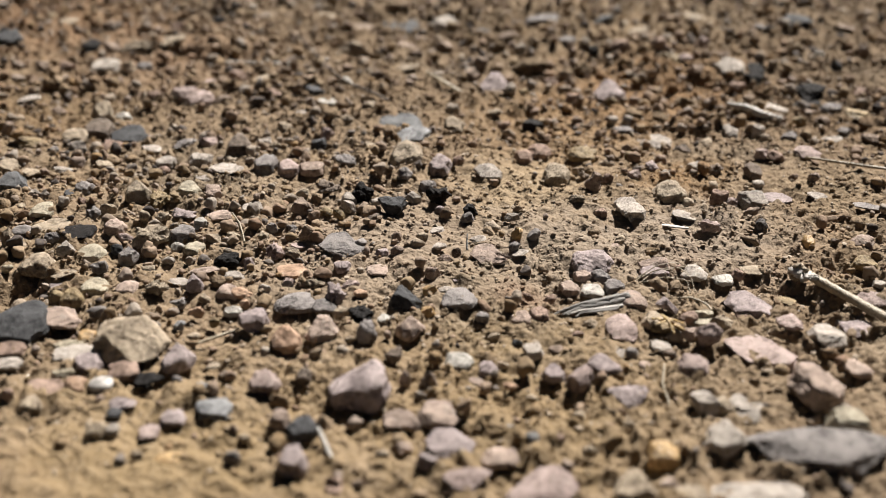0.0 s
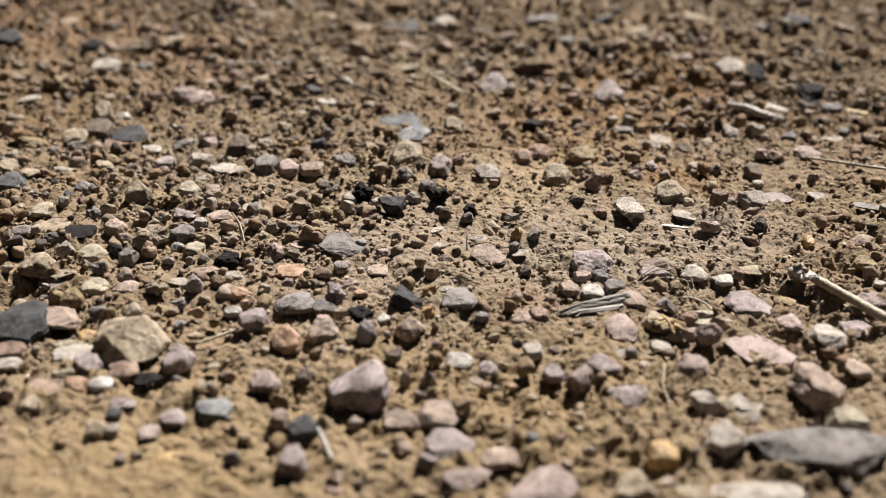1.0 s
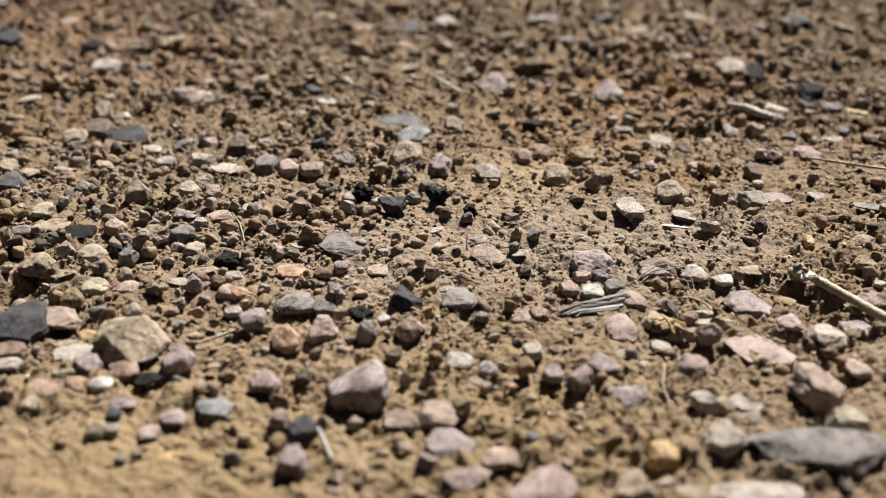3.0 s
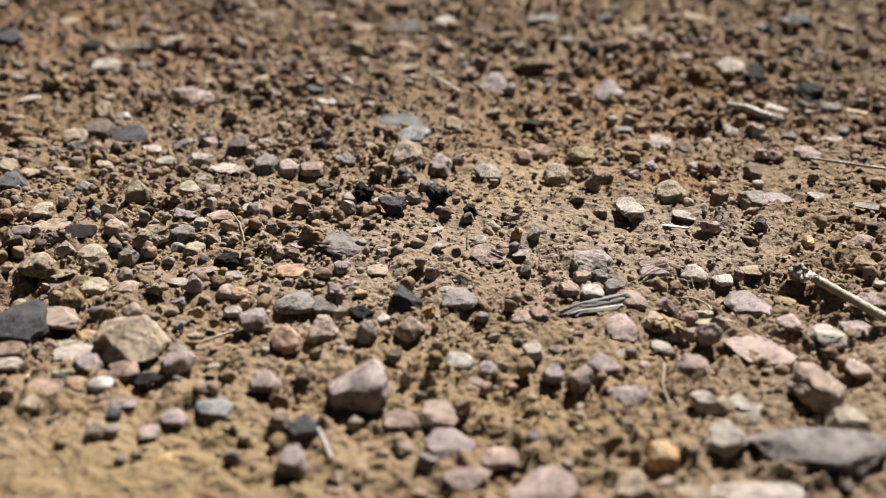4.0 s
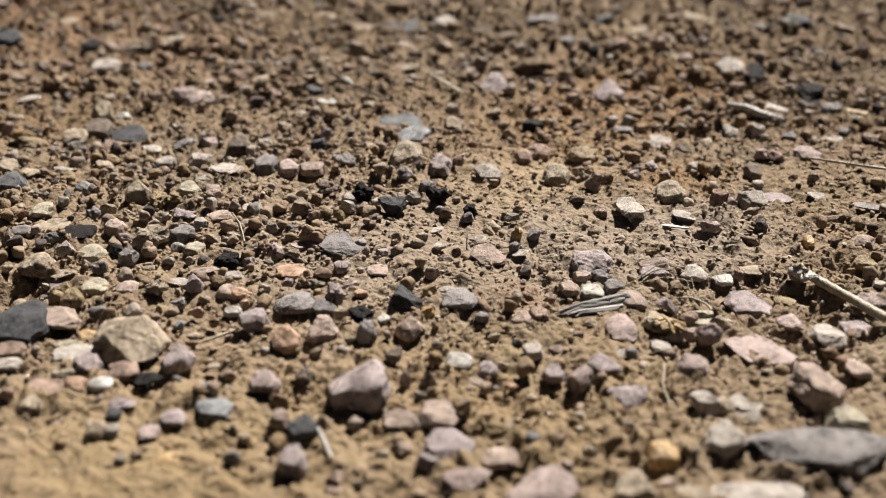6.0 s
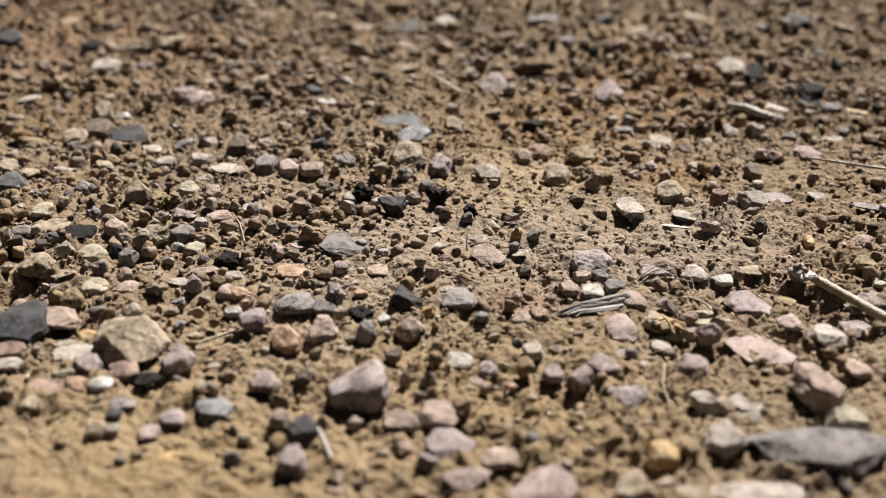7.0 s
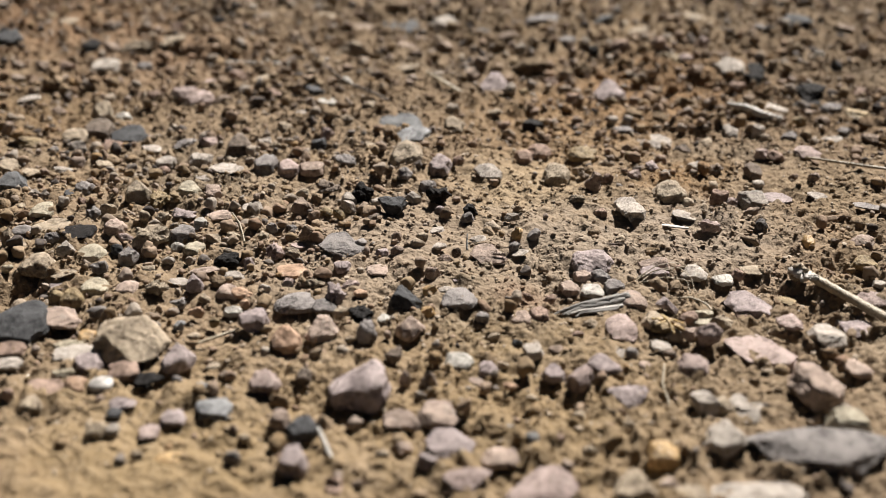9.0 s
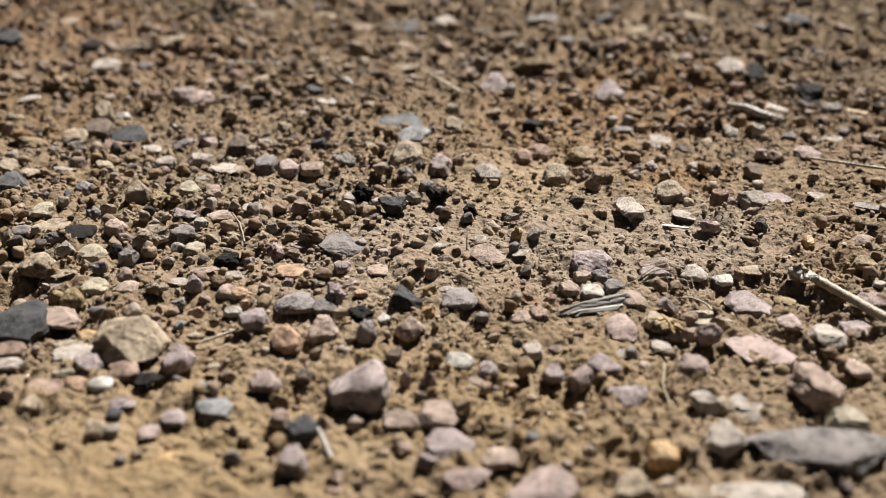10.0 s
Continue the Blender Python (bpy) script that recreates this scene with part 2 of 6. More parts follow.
    if loose:
        # each crumb has a tone of its own
        chance = t.nodes.new("ShaderNodeNewGeometry").outputs["Random Per Island"]
        col = mix(t, 1.0, col, ramp(t, chance, [(0.0, (0.88, 0.85, 0.82)), (0.25, (0.97, 0.95, 0.93)), (0.5, (1.0, 0.98, 1.0)), (0.7, (0.92, 0.90, 0.86)), (0.85, (1.0, 1.0, 1.0)), (1.0, (1.0, 1.0, 1.0))]), "MULTIPLY")
        col = mix(t, band(t, chance, 0.72, 1.0), col, (0.56, 0.48, 0.40))
    col = mix(t, 1.0, col, (0.528, 0.512, 0.482), "MULTIPLY")
    t.links.new(col, bsdf.inputs["Base Color"])
    bsdf.inputs["Roughness"].default_value = 0.95
    bsdf.inputs["Specular IOR Level"].default_value = 0.2
    cells = add(t, "ShaderNodeTexVoronoi", Scale=560, Randomness=1.0)
    cells.feature = "SMOOTH_F1"
    cells.inputs["Smoothness"].default_value = 1.0
    bent = t.nodes.new("ShaderNodeVectorMath")
    bent.operation = "MULTIPLY_ADD"
    bent.inputs[1].default_value = (0.0012, 0.0012, 0.0012)
    wander = add(t, "ShaderNodeTexNoise", Scale=900, Detail=2)
    t.links.new(where, wander.inputs["Vector"])
    t.links.new(wander.outputs["Color"], bent.inputs[0])
    t.links.new(where, bent.inputs[2])
    t.links.new(bent.outputs[0], cells.inputs["Vector"])
    lumps = band(t, cells.outputs["Distance"], 0.70, 0.05)
    relief(t, bsdf, [(mid, 0.7, 0.002), (grain(t, where, 420, 3, 0.6), 0.7, 0.0018), (lumps, 0.34, 0.0010), (tiny, 0.4, 0.0005)])
    return m


def fibre(name, light, dark, along=0, rough=0.65):
    """Dry plant matter, streaked along its length."""
    m, t, bsdf = nodes_of(name)
    co, mp = t.nodes.new("ShaderNodeTexCoord"), t.nodes.new("ShaderNodeMapping")
    s = [2200.0, 2200.0, 2200.0]
    s[along] = 90.0
    mp.inputs["Scale"].default_value = s
    t.links.new(co.outputs["Object"], mp.inputs[0])
    streak, blot = grain(t, mp.outputs[0], 1.0, 4, 0.6), grain(t, co.outputs["Object"], 350, 4, 0.7)
    col = mix(t, band(t, streak, 0.35, 0.65), dark, light)
    col = mix(t, band(t, blot, 0.58, 0.75), col, tuple(c * 0.5 for c in dark))
    t.links.new(col, bsdf.inputs["Base Color"])
    bsdf.inputs["Roughness"].default_value = rough
    relief(t, bsdf, [(streak, 0.7, 0.0004), (blot, 0.4, 0.0005)])
    return m


GRAVEL = many_rocks()
SAND = sand("sandy_soil", (0.41, 0.310, 0.213), (0.235, 0.170, 0.110), (0.42, 0.345, 0.268))
CRUMB = sand("soil_crumbs", (0.43, 0.328, 0.230), (0.245, 0.180, 0.121), (0.43, 0.355, 0.28), True)
STRAW = fibre("dry_straw", (0.329, 0.285, 0.208), (0.208, 0.164, 0.104), rough=0.5)
BARK = fibre("grey_dead_wood", (0.21, 0.197, 0.178), (0.06, 0.055, 0.05))
TWIG = fibre("brown_twig", (0.096, 0.067, 0.044), (0.044, 0.030, 0.021))
YELLOW = fibre("yellow_straw", (0.36, 0.25, 0.09), (0.24, 0.15, 0.05), rough=0.5)
BLEACHED = fibre("bleached_twig", (0.47, 0.45, 0.42), (0.29, 0.265, 0.24))



def chitin():
    m, t, bsdf = nodes_of("ant_chitin")
    where, chance = own_place(t)
    col = mix(t, band(t, grain(t, where, 2500, 3), 0.35, 0.65), (0.022, 0.013, 0.010), (0.062, 0.036, 0.022))
    t.links.new(col, bsdf.inputs["Base Color"])
    bsdf.inputs["Roughness"].default_value = 0.55
    bsdf.inputs["Specular IOR Level"].default_value = 0.12
    return m


CHITIN = chitin()



def mica():
    m, t, bsdf = nodes_of("mica")
    where, chance = own_place(t)
    t.links.new(mix(t, band(t, grain(t, where, 3000), 0.4, 0.6), (0.75, 0.72, 0.66), (0.9, 0.88, 0.84)), bsdf.inputs["Base Color"])
    bsdf.inputs["Metallic"].default_value, bsdf.inputs["Roughness"].default_value = 0.8, 0.34
    return m


MICA = mica()

# ---- stones ----
def ball(level):
    bm = bmesh.new()
    bmesh.ops.create_icosphere(bm, subdivisions=level, radius=1)
    bm.verts.ensure_lookup_table()
    v = np.array([p.co[:] for p in bm.verts])
    f = np.array([[p.index for p in q.verts] for q in bm.faces])
    bm.free()
    return v / np.linalg.norm(v, axis=1)[:, None], f


BALLS = {n: ball(n) for n in (1, 2, 3, 4, 5)}


def turned(v, axis, degrees):
    c, s = math.cos(radians(degrees)), math.sin(radians(degrees))
    a, b = [(1, 2), (2, 0), (0, 1)][axis]
    out = v.copy()
    out[:, a], out[:, b] = c * v[:, a] - s * v[:, b], s * v[:, a] + c * v[:, b]
    return out


# faces, sharpness of the edges, how deep the faces cut, lumpiness
SHAPES = {"a": (8, 70, 0.30, 0.08), "f": (7, 60, 0.28, 0.07), "r": (16, 16, 0.34, 0.09), "w": (8, 56, 0.50, 0.075),
          "c": (16, 14, 0.40, 0.26), "s": (3, 3, 0.05, 0.01)}


def stone_points(level, shape, seed, w, d, h, roll=0.0):
    """A broken stone: a ball cut by chance planes, edges worn, stretched to its size. roll leans it in the plane across the view."""
    rs = np.random.RandomState(seed)
    dirs = BALLS[level][0]
    count, sharp, cut, lump = SHAPES[shape]
    n = rs.normal(size=(count, 3))
    n /= np.linalg.norm(n, axis=1)[:, None]
    far = 1 - cut * rs.rand(count)
    if shape == "f":
        n = np.vstack([n, (0.05, 0.06, 1), (0, 0, -1), (0.1, -1, -0.2)])
        far = np.append(far, (0.62, 0.7, 0.8))
    if shape == "w":
        tip = rs.uniform(-0.25, 0.25)
        n = np.vstack([n, (0.75 + tip, -0.35, 0.62), (-0.75 + tip, 0.2, 0.62), (tip, -0.85, 0.35), (0, 0.8, 0.5), (0, 0, -1)])
        far = np.append(far, (0.55, 0.55, 0.6, 0.6, 0.45))
    if shape == "a":
        n = np.vstack([n, (0.05, -0.22, 1), (0.1, -1, 0.75), (1, -0.3, 0.1), (-1, -0.2, 0.15), (0, 1, 0.2), (0, 0, -1)])
        far = np.append(far, 0.56 + 0.24 * rs.rand(6))
    n = n + 0.13 * rs.normal(size=n.shape)
    n /= np.linalg.norm(n, axis=1)[:, None]
    reach = np.maximum(dirs @ n.T, 0) / far
    r = ((reach ** sharp).sum(1) + 0.9 ** sharp) ** (-1 / sharp)
    for size, amount in ((2.0, 1.0), (4.0, 0.8), (8.0, 0.6), (15.0, 0.4)):
        k = rs.normal(size=(5, 3)) * size
        r = r * (1 + lump * amount * np.sin(dirs @ k.T + rs.rand(5) * 6.3).mean(1) * 1.6)
    v = turned(dirs * r[:, None], 2, rs.uniform(-50, 50))
    if roll:
        v = turned(v * (w, d, h), 1, roll)
    lo, hi = v.min(0), v.max(0)
    v = (v - (lo + hi) / 2) / (hi - lo)
    return v * (w, d, h)


def mesh_of(name, v, f, material):
    me = bpy.data.meshes.new(name)
    me.vertices.add(len(v))
    me.vertices.foreach_set("co", np.asarray(v, np.float32).ravel())
    k = f.shape[1]
    me.loops.add(f.size)
    me.loops.foreach_set("vertex_index", f.astype(np.int32).ravel())
    me.polygons.add(len(f))
    me.polygons.foreach_set("loop_start", np.arange(0, f.size, k, dtype=np.int32))
    me.update(calc_edges=True)
    me.validate()
    me.polygons.foreach_set("use_smooth", np.ones(len(f), bool))
    me.materials.append(material)
    return me


WORDS = {"slate": "dark slate-grey", "lead": "lead-grey", "black": "black charred-looking", "brown": "brown", "umber": "dark umber-brown", "rust": "reddish-brown",
         "grey": "mid-grey", "mauve": "mauve-grey", "pink": "pale pink", "flesh": "rosy tan", "orange": "orange-pink", "tan": "dusty tan",
         "ochre": "ochre-yellow", "cream": "cream-coloured", "pale": "pale grey", "white": "off-white", "smooth": "porcelain-white", "bluish": "blue-grey",
         "crust": "soil-crusted grey-brown", "soil": "brown", "amber": "honey-amber translucent"}
FORMS = {"a": "angular", "f": "flat", "r": "rounded", "w": "wedge-shaped", "c": "crumbly", "s": "smooth round"}
PLACED = []


def naming(tint, shape, w):
    name = "soil_clod" if tint == "soil" else "charcoal_lump" if (tint, shape) == ("black", "c") else "quartz_pebble" if tint in ("amber", "cream") else \
        "stone" if w > 0.0095 else "pebble"
    kind = {"soil_clod": "clod of dry earth", "charcoal_lump": "lump of charcoal", "quartz_pebble": "quartz pebble"}.get(name, name)
    category = {"soil_clod": "soil clod", "charcoal_lump": "charcoal"}.get(name, "stone" if name == "stone" else "pebble")
    return name, kind, category, "" if name == "stone" or w > 0.006 else "small "


def pebble(x, y, w, d, h, tint, shape, roll, seed):
    level = 5 if w > 0.0125 else 4 if w > 0.0042 else 3
    name, kind, category, size = naming(tint, shape, w)
    me = mesh_of(name, stone_points(level, shape, seed, w, d, h, roll or (seed * 37 % 41) - 20.0), BALLS[level][1], ROCKS[tint])
    if shape in "afw":
        me.set_sharp_from_angle(angle=radians(24))
    ob = new(name, me)
    z = float(lie(x, y)) + max(0.0, 0.4 * float(fine(x, y)))
    ob.location = (x, y, z + 0.34 * h)
    tagged(ob, f"{size}{WORDS[tint]} {FORMS[shape]} {kind} on dry sandy soil", category, "loose stones on the soil")
    PLACED.append((x, y, w / 2, d / 2))
    return ob


def facets_of(faces, w, d, h):
    """Directions of a stone's faces, given in metres' space, as they lie on the ball that is stretched to the stone."""
    n = np.array(faces, float) * (w, d, h)
    return n / np.linalg.norm(n, axis=1)[:, None]


EDGES = {"a": (80, 0.055), "f": (60, 0.07), "r": (22, 0.10), "c": (13, 0.26), "s": (4, 0.01)}


def hewn(x, y, w, d, h, tint, wear, sides, top, front, seed):
    """A stone with chosen faces. sides: (degrees round its outline from the right over the top, how far out the face lies);
    top and front: how those two faces lean."""
    rs = np.random.RandomState(seed)
    sharp, lump = EDGES[wear]
    faces = [(math.cos(radians(a)), 0.46 * math.sin(radians(a)), 0.89 * math.sin(radians(a))) for a, _ in sides]
    far = [c for _, c in sides]
    if wear != "s":
        faces += [(top[0] + rs.normal() * 0.13, top[1] - 0.22 + rs.normal() * 0.1, 1), (front[0], -1, front[1] + 0.28), (rs.uniform(-0.3, 0.3), 1, 0.25), (0, 0, -1), (1, -0.35, 0.3), (-1, -0.3, 0.3)]
        far += [0.60 if wear == "f" else 0.70, 0.74, 0.8, 0.75, 0.86, 0.86]
        chips = rs.normal(size=(9, 3))
        chips[:5] = np.abs(chips[:5]) * np.stack([np.sign(chips[:5, 0]), [-1, -1, -1, 1, -1], np.ones(5)], -1)
        faces += list(chips)
        far += list(rs.uniform(0.84 if wear == "a" else 0.78, 0.96, 5)) + list(rs.uniform(0.84, 1.0, 4))
    else:
        faces, far = [(0, 0, -1), (1, 0, 0), (0, -1, 0)], [0.95, 0.97, 0.98]
    n = facets_of(faces, w, d, h)
    level = 5 if w > 0.0085 else 4
    dirs = BALLS[level][0]
    reach = np.maximum(dirs @ n.T, 0) / np.array(far)
    r = ((reach ** sharp).sum(1) + 0.93 ** sharp) ** (-1 / sharp)
    for size, amount in ((2.0, 0.9), (4.0, 0.8), (8.0, 0.55), (15.0, 0.4), (27.0, 0.25)):
        k = rs.normal(size=(6, 3)) * size * np.array((w, d, h)) / w
        r = r * (1 + lump * amount * np.sin(dirs @ k.T + rs.rand(6) * 6.3).mean(1) * 1.7)
    v = dirs * r[:, None]
    lo, hi = v.min(0), v.max(0)
    v = (v - (lo + hi) / 2) / (hi - lo) * (w, d, h)
    name, kind, category, size = naming(tint, wear, w)
    me = mesh_of(name, v, BALLS[level][1], ROCKS[tint])
    if wear in "af":
        me.set_sharp_from_angle(angle=radians(22))
    ob = new(name, me)
    ob.location = (x, y, float(lie(x, y)) + max(0.0, 0.45 * float(fine(x, y))) + 0.38 * h)
    tagged(ob, f"{size}{WORDS[tint]} {FORMS[wear]} {kind} on dry sandy soil", category, "loose stones on the soil")
    PLACED.append((x, y, w / 2, d / 2))
    return ob


# ---- ground ----
def spread(lo, hi, step_lo, step_hi, out):
    """Lines that stand close together where the soil is seen and ever wider out to the horizon."""
    inner = [lo]
    while inner[-1] < hi:
        inner.append(inner[-1] + step_lo + (step_hi - step_lo) * (inner[-1] - lo) / (hi - lo))
    a, b, g = [], [], 0.002
    while g < out:
        a.append(inner[0] - g)
        b.append(inner[-1] + g)
        g *= 1.45
    return np.array(a[::-1] + inner + b)


def build_ground():
    xs, ys = spread(-0.215, 0.215, 0.00064, 0.00064, 900), spread(-0.122, 0.265, 0.00055, 0.0011, 900)
    gx, gy = np.meshgrid(xs, ys)
    near = np.exp(-((gx / 0.5) ** 2 + (gy / 0.5) ** 2) ** 2)
    gz = lie(gx, gy) + fine(gx, gy) * near
    v = np.stack([gx, gy, gz], -1).reshape(-1, 3)
    nx, ny = len(xs), len(ys)
    i = (np.arange(ny - 1)[:, None] * nx + np.arange(nx - 1)[None]).ravel()
    ob = new("ground", mesh_of("ground", v, np.stack([i, i + 1, i + nx + 1, i + nx], -1), SAND))
    tagged(ob, "dry tan sandy soil with crumbs and fine grit", "ground", kind="structure")


build_ground()


# ---- the stones that stand out: place, width, depth, height, tint, wear, faces round the outline, top, front, cut ----
hewn(-0.1056, -0.0447, 0.0181, 0.0177, 0.0048, "slate", "a", ((122, 0.55), (25, 0.8),), (0.1, -0.1), (0, -0.1), 601)
hewn(-0.0948, -0.0408, 0.0101, 0.0099, 0.0029, "flesh", "r", ((55, 0.6), (235, 0.6), (180, 0.75),), (0.1, 0), (0, -0.4), 602)
hewn(-0.0743, -0.0521, 0.0171, 0.0192, 0.0079, "tan", "f", ((40, 0.66), (178, 0.7), (95, 0.72), (228, 0.82),), (0.12, -0.3), (-0.25, 0.2), 603)
# rust stone stands in for the tan block's shaded foot
hewn(-0.0744, -0.0632, 0.0082, 0.0076, 0.0021, "rust", "r", ((30, 0.7),), (0, 0), (0, -0.1), 604)
hewn(-0.0945, -0.0324, 0.0065, 0.0064, 0.0044, "ochre", "r", ((40, 0.7), (150, 0.75),), (0, 0), (0, 0.2), 605)
hewn(-0.0865, -0.0488, 0.0048, 0.0047, 0.0020, "amber", "r", (), (0, 0), (0, 0.2), 606)
hewn(-0.1037, -0.0534, 0.0085, 0.0079, 0.0021, "rust", "a", ((120, 0.8), (30, 0.75),), (0, 0), (0, -0.3), 607)
hewn(-0.1019, -0.0604, 0.0066, 0.0055, 0.0015, "pale", "r", (), (0, 0), (0, 0), 608)
hewn(-0.0880, -0.0555, 0.0103, 0.0074, 0.0012, "pale", "f", ((100, 0.8), (200, 0.8),), (0, 0.1), (0, 0), 609)
hewn(-0.0828, -0.0613, 0.0074, 0.0073, 0.0034, "mauve", "r", ((40, 0.8), (210, 0.7),), (0.15, 0), (-0.2, -0.4), 610)
hewn(-0.0907, -0.0716, 0.0106, 0.0086, 0.0015, "rust", "f", ((160, 0.75), (45, 0.7),), (0, 0), (0, 0.66), 611)
hewn(-0.0836, -0.0697, 0.0053, 0.0052, 0.0025, "orange", "r", ((200, 0.7),), (0.1, 0), (-0.5, -0.3), 612)
hewn(-0.0779, -0.0700, 0.0057, 0.0056, 0.0024, "smooth", "s", (), (0, 0), (0, 0), 613)
hewn(-0.0915, -0.0780, 0.0053, 0.0052, 0.0028, "tan", "r", ((50, 0.8),), (0, 0), (0, 0.1), 614)
# black lump, set in the dark gap beside the tan block
hewn(-0.0676, -0.0669, 0.0069, 0.0065, 0.0019, "black", "c", (), (0, 0), (0, -0.2), 615)
hewn(-0.0625, -0.0593, 0.0084, 0.0082, 0.0046, "mauve", "a", ((60, 0.75), (140, 0.7),), (-0.2, 0), (0.2, -0.4), 616)
hewn(-0.0719, -0.0758, 0.0066, 0.0044, 0.0008, "mauve", "f", ((70, 0.7),), (0, 0), (0, 0), 617)
hewn(-0.0726, -0.0804, 0.0036, 0.0035, 0.0016, "slate", "r", (), (0, 0), (0, 0), 618)
hewn(-0.0593, -0.0812, 0.0060, 0.0058, 0.0021, "mauve", "r", ((40, 0.75), (140, 0.75),), (0, 0), (0, -0.5), 619)
hewn(-0.0509, -0.0782, 0.0089, 0.0077, 0.0023, "bluish", "a", ((95, 0.75), (215, 0.8),), (0, 0.1), (0, -0.3), 620)
hewn(-0.0747, -0.0878, 0.0046, 0.0045, 0.0035, "tan", "r", (), (0, 0), (0, -0.3), 621)
hewn(-0.0714, -0.0868, 0.0034, 0.0033, 0.0021, "pale", "r", (), (0, 0), (0, 0), 622)
hewn(-0.0636, -0.0861, 0.0049, 0.0051, 0.0011, "pink", "f", (), (0, 0), (0, 1.1), 623)
hewn(-0.0577, -0.0952, 0.0059, 0.0042, 0.0008, "amber", "f", (), (0, 0), (0, -0.4), 624)
hewn(-0.0552, -0.0704, 0.0039, 0.0038, 0.0023, "bluish", "r", (), (0, 0), (0, 0), 625)
hewn(-0.0469, -0.0441, 0.0078, 0.0082, 0.0063, "mauve", "f", ((120, 0.7), (20, 0.8), (235, 0.68), (320, 0.7),), (0, 0.3), (-0.1, 1.98), 626)
hewn(-0.0379, -0.0508, 0.0079, 0.0083, 0.0054, "orange", "f", ((60, 0.72), (230, 0.7), (150, 0.8),), (0, -0.35), (0, -0.3), 627)
hewn(-0.0297, -0.0465, 0.0086, 0.0090, 0.0050, "flesh", "f", ((35, 0.62), (150, 0.6), (320, 0.8),), (0, -0.3), (0.1, -0.2), 628)
hewn(-0.0407, -0.0693, 0.0077, 0.0076, 0.0044, "pink", "r", ((35, 0.75), (150, 0.8),), (0, 0.1), (0, -0.65), 629)
hewn(-0.0322, -0.0656, 0.0040, 0.0040, 0.0031, "umber", "a", ((140, 0.75),), (0, 0), (0, -0.3), 630)
hewn(-0.0188, -0.0713, 0.0142, 0.0139, 0.0086, "mauve", "a", ((122, 0.58), (15, 0.8), (195, 0.8), (330, 0.82),), (-0.36, 0.12), (-0.1, -0.3), 631)
hewn(-0.0358, -0.0831, 0.0048, 0.0047, 0.0040, "flesh", "r", ((150, 0.75),), (0, 0), (-0.2, -0.5), 632)
hewn(-0.0306, -0.0858, 0.0072, 0.0071, 0.0038, "slate", "r", ((130, 0.8), (30, 0.8),), (0, 0.1), (0.3, -0.5), 633)
hewn(-0.0312, -0.0988, 0.0069, 0.0067, 0.0056, "mauve", "a", ((35, 0.82), (150, 0.8),), (0.05, 0.05), (-0.1, -0.35), 634)
hewn(-0.0222, -0.1048, 0.0037, 0.0035, 0.0012, "rust", "r", (), (0, 0), (0, -0.2), 635)
hewn(-0.0090, -0.0808, 0.0086, 0.0076, 0.0023, "flesh", "r", ((35, 0.6), (195, 0.8),), (0, 0.1), (0, -0.45), 636)
hewn(-0.0011, -0.0788, 0.0093, 0.0090, 0.0027, "flesh", "a", ((30, 0.72), (150, 0.8),), (0.1, 0.1), (0.1, -0.4), 637)
hewn(0.0016, -0.0900, 0.0112, 0.0114, 0.0021, "mauve", "f", ((58, 0.62), (150, 0.85), (235, 0.7), (320, 0.75),), (0.1, 0.3), (-0.1, 1.65), 638)
hewn(0.0049, -0.1019, 0.0101, 0.0082, 0.0027, "pink", "a", ((232, 0.55), (308, 0.55), (100, 0.8),), (0, 0.05), (0, -0.5), 639)
hewn(0.0120, -0.0941, 0.0083, 0.0068, 0.0022, "flesh", "r", ((130, 0.72),), (-0.2, 0.1), (0, -0.3), 640)
hewn(0.0193, -0.0884, 0.0034, 0.0033, 0.0027, "bluish", "r", (), (0, 0), (0, 0), 641)
hewn(0.0201, -0.1037, 0.0151, 0.0136, 0.0027, "pink", "f", ((128, 0.58), (25, 0.75), (310, 0.7),), (-0.15, 0.2), (-0.1, 1.1), 642)
hewn(0.0389, -0.1056, 0.0097, 0.0095, 0.0053, "tan", "a", ((38, 0.65), (142, 0.62),), (-0.1, 0.15), (0.25, -0.35), 643)
hewn(0.0418, -0.0726, 0.0096, 0.0094, 0.0032, "mauve", "a", ((228, 0.5), (318, 0.5), (95, 0.72),), (0.05, -0.2), (0, 0.88), 644)
hewn(0.0462, -0.0958, 0.0071, 0.0069, 0.0056, "amber", "r", (), (0, 0), (0, -0.2), 645)
hewn(0.0316, -0.0672, 0.0066, 0.0069, 0.0058, "pink", "f", ((125, 0.7), (310, 0.7),), (0, 0.2), (0, 1.98), 646)
hewn(0.0379, -0.0607, 0.0085, 0.0083, 0.0038, "mauve", "r", ((52, 0.55), (232, 0.6),), (0.2, 0.1), (0.1, -0.4), 647)
hewn(0.0405, -0.0528, 0.0073, 0.0057, 0.0009, "pale", "f", (), (0, 0.1), (0, 0.2), 648)
hewn(0.0258, -0.0617, 0.0061, 0.0060, 0.0029, "mauve", "a", ((40, 0.75), (140, 0.7),), (0, 0.1), (0, -0.4), 649)
hewn(0.0218, -0.0525, 0.0054, 0.0053, 0.0029, "pale", "a", ((30, 0.75), (225, 0.7),), (0, 0.1), (0, -0.2), 650)
hewn(0.0039, -0.0576, 0.0072, 0.0071, 0.0028, "white", "r", ((30, 0.8),), (0, 0.1), (0, 0.2), 651)
hewn(0.0106, -0.0601, 0.0054, 0.0053, 0.0028, "mauve", "r", ((45, 0.7),), (-0.1, 0), (0, -0.4), 652)
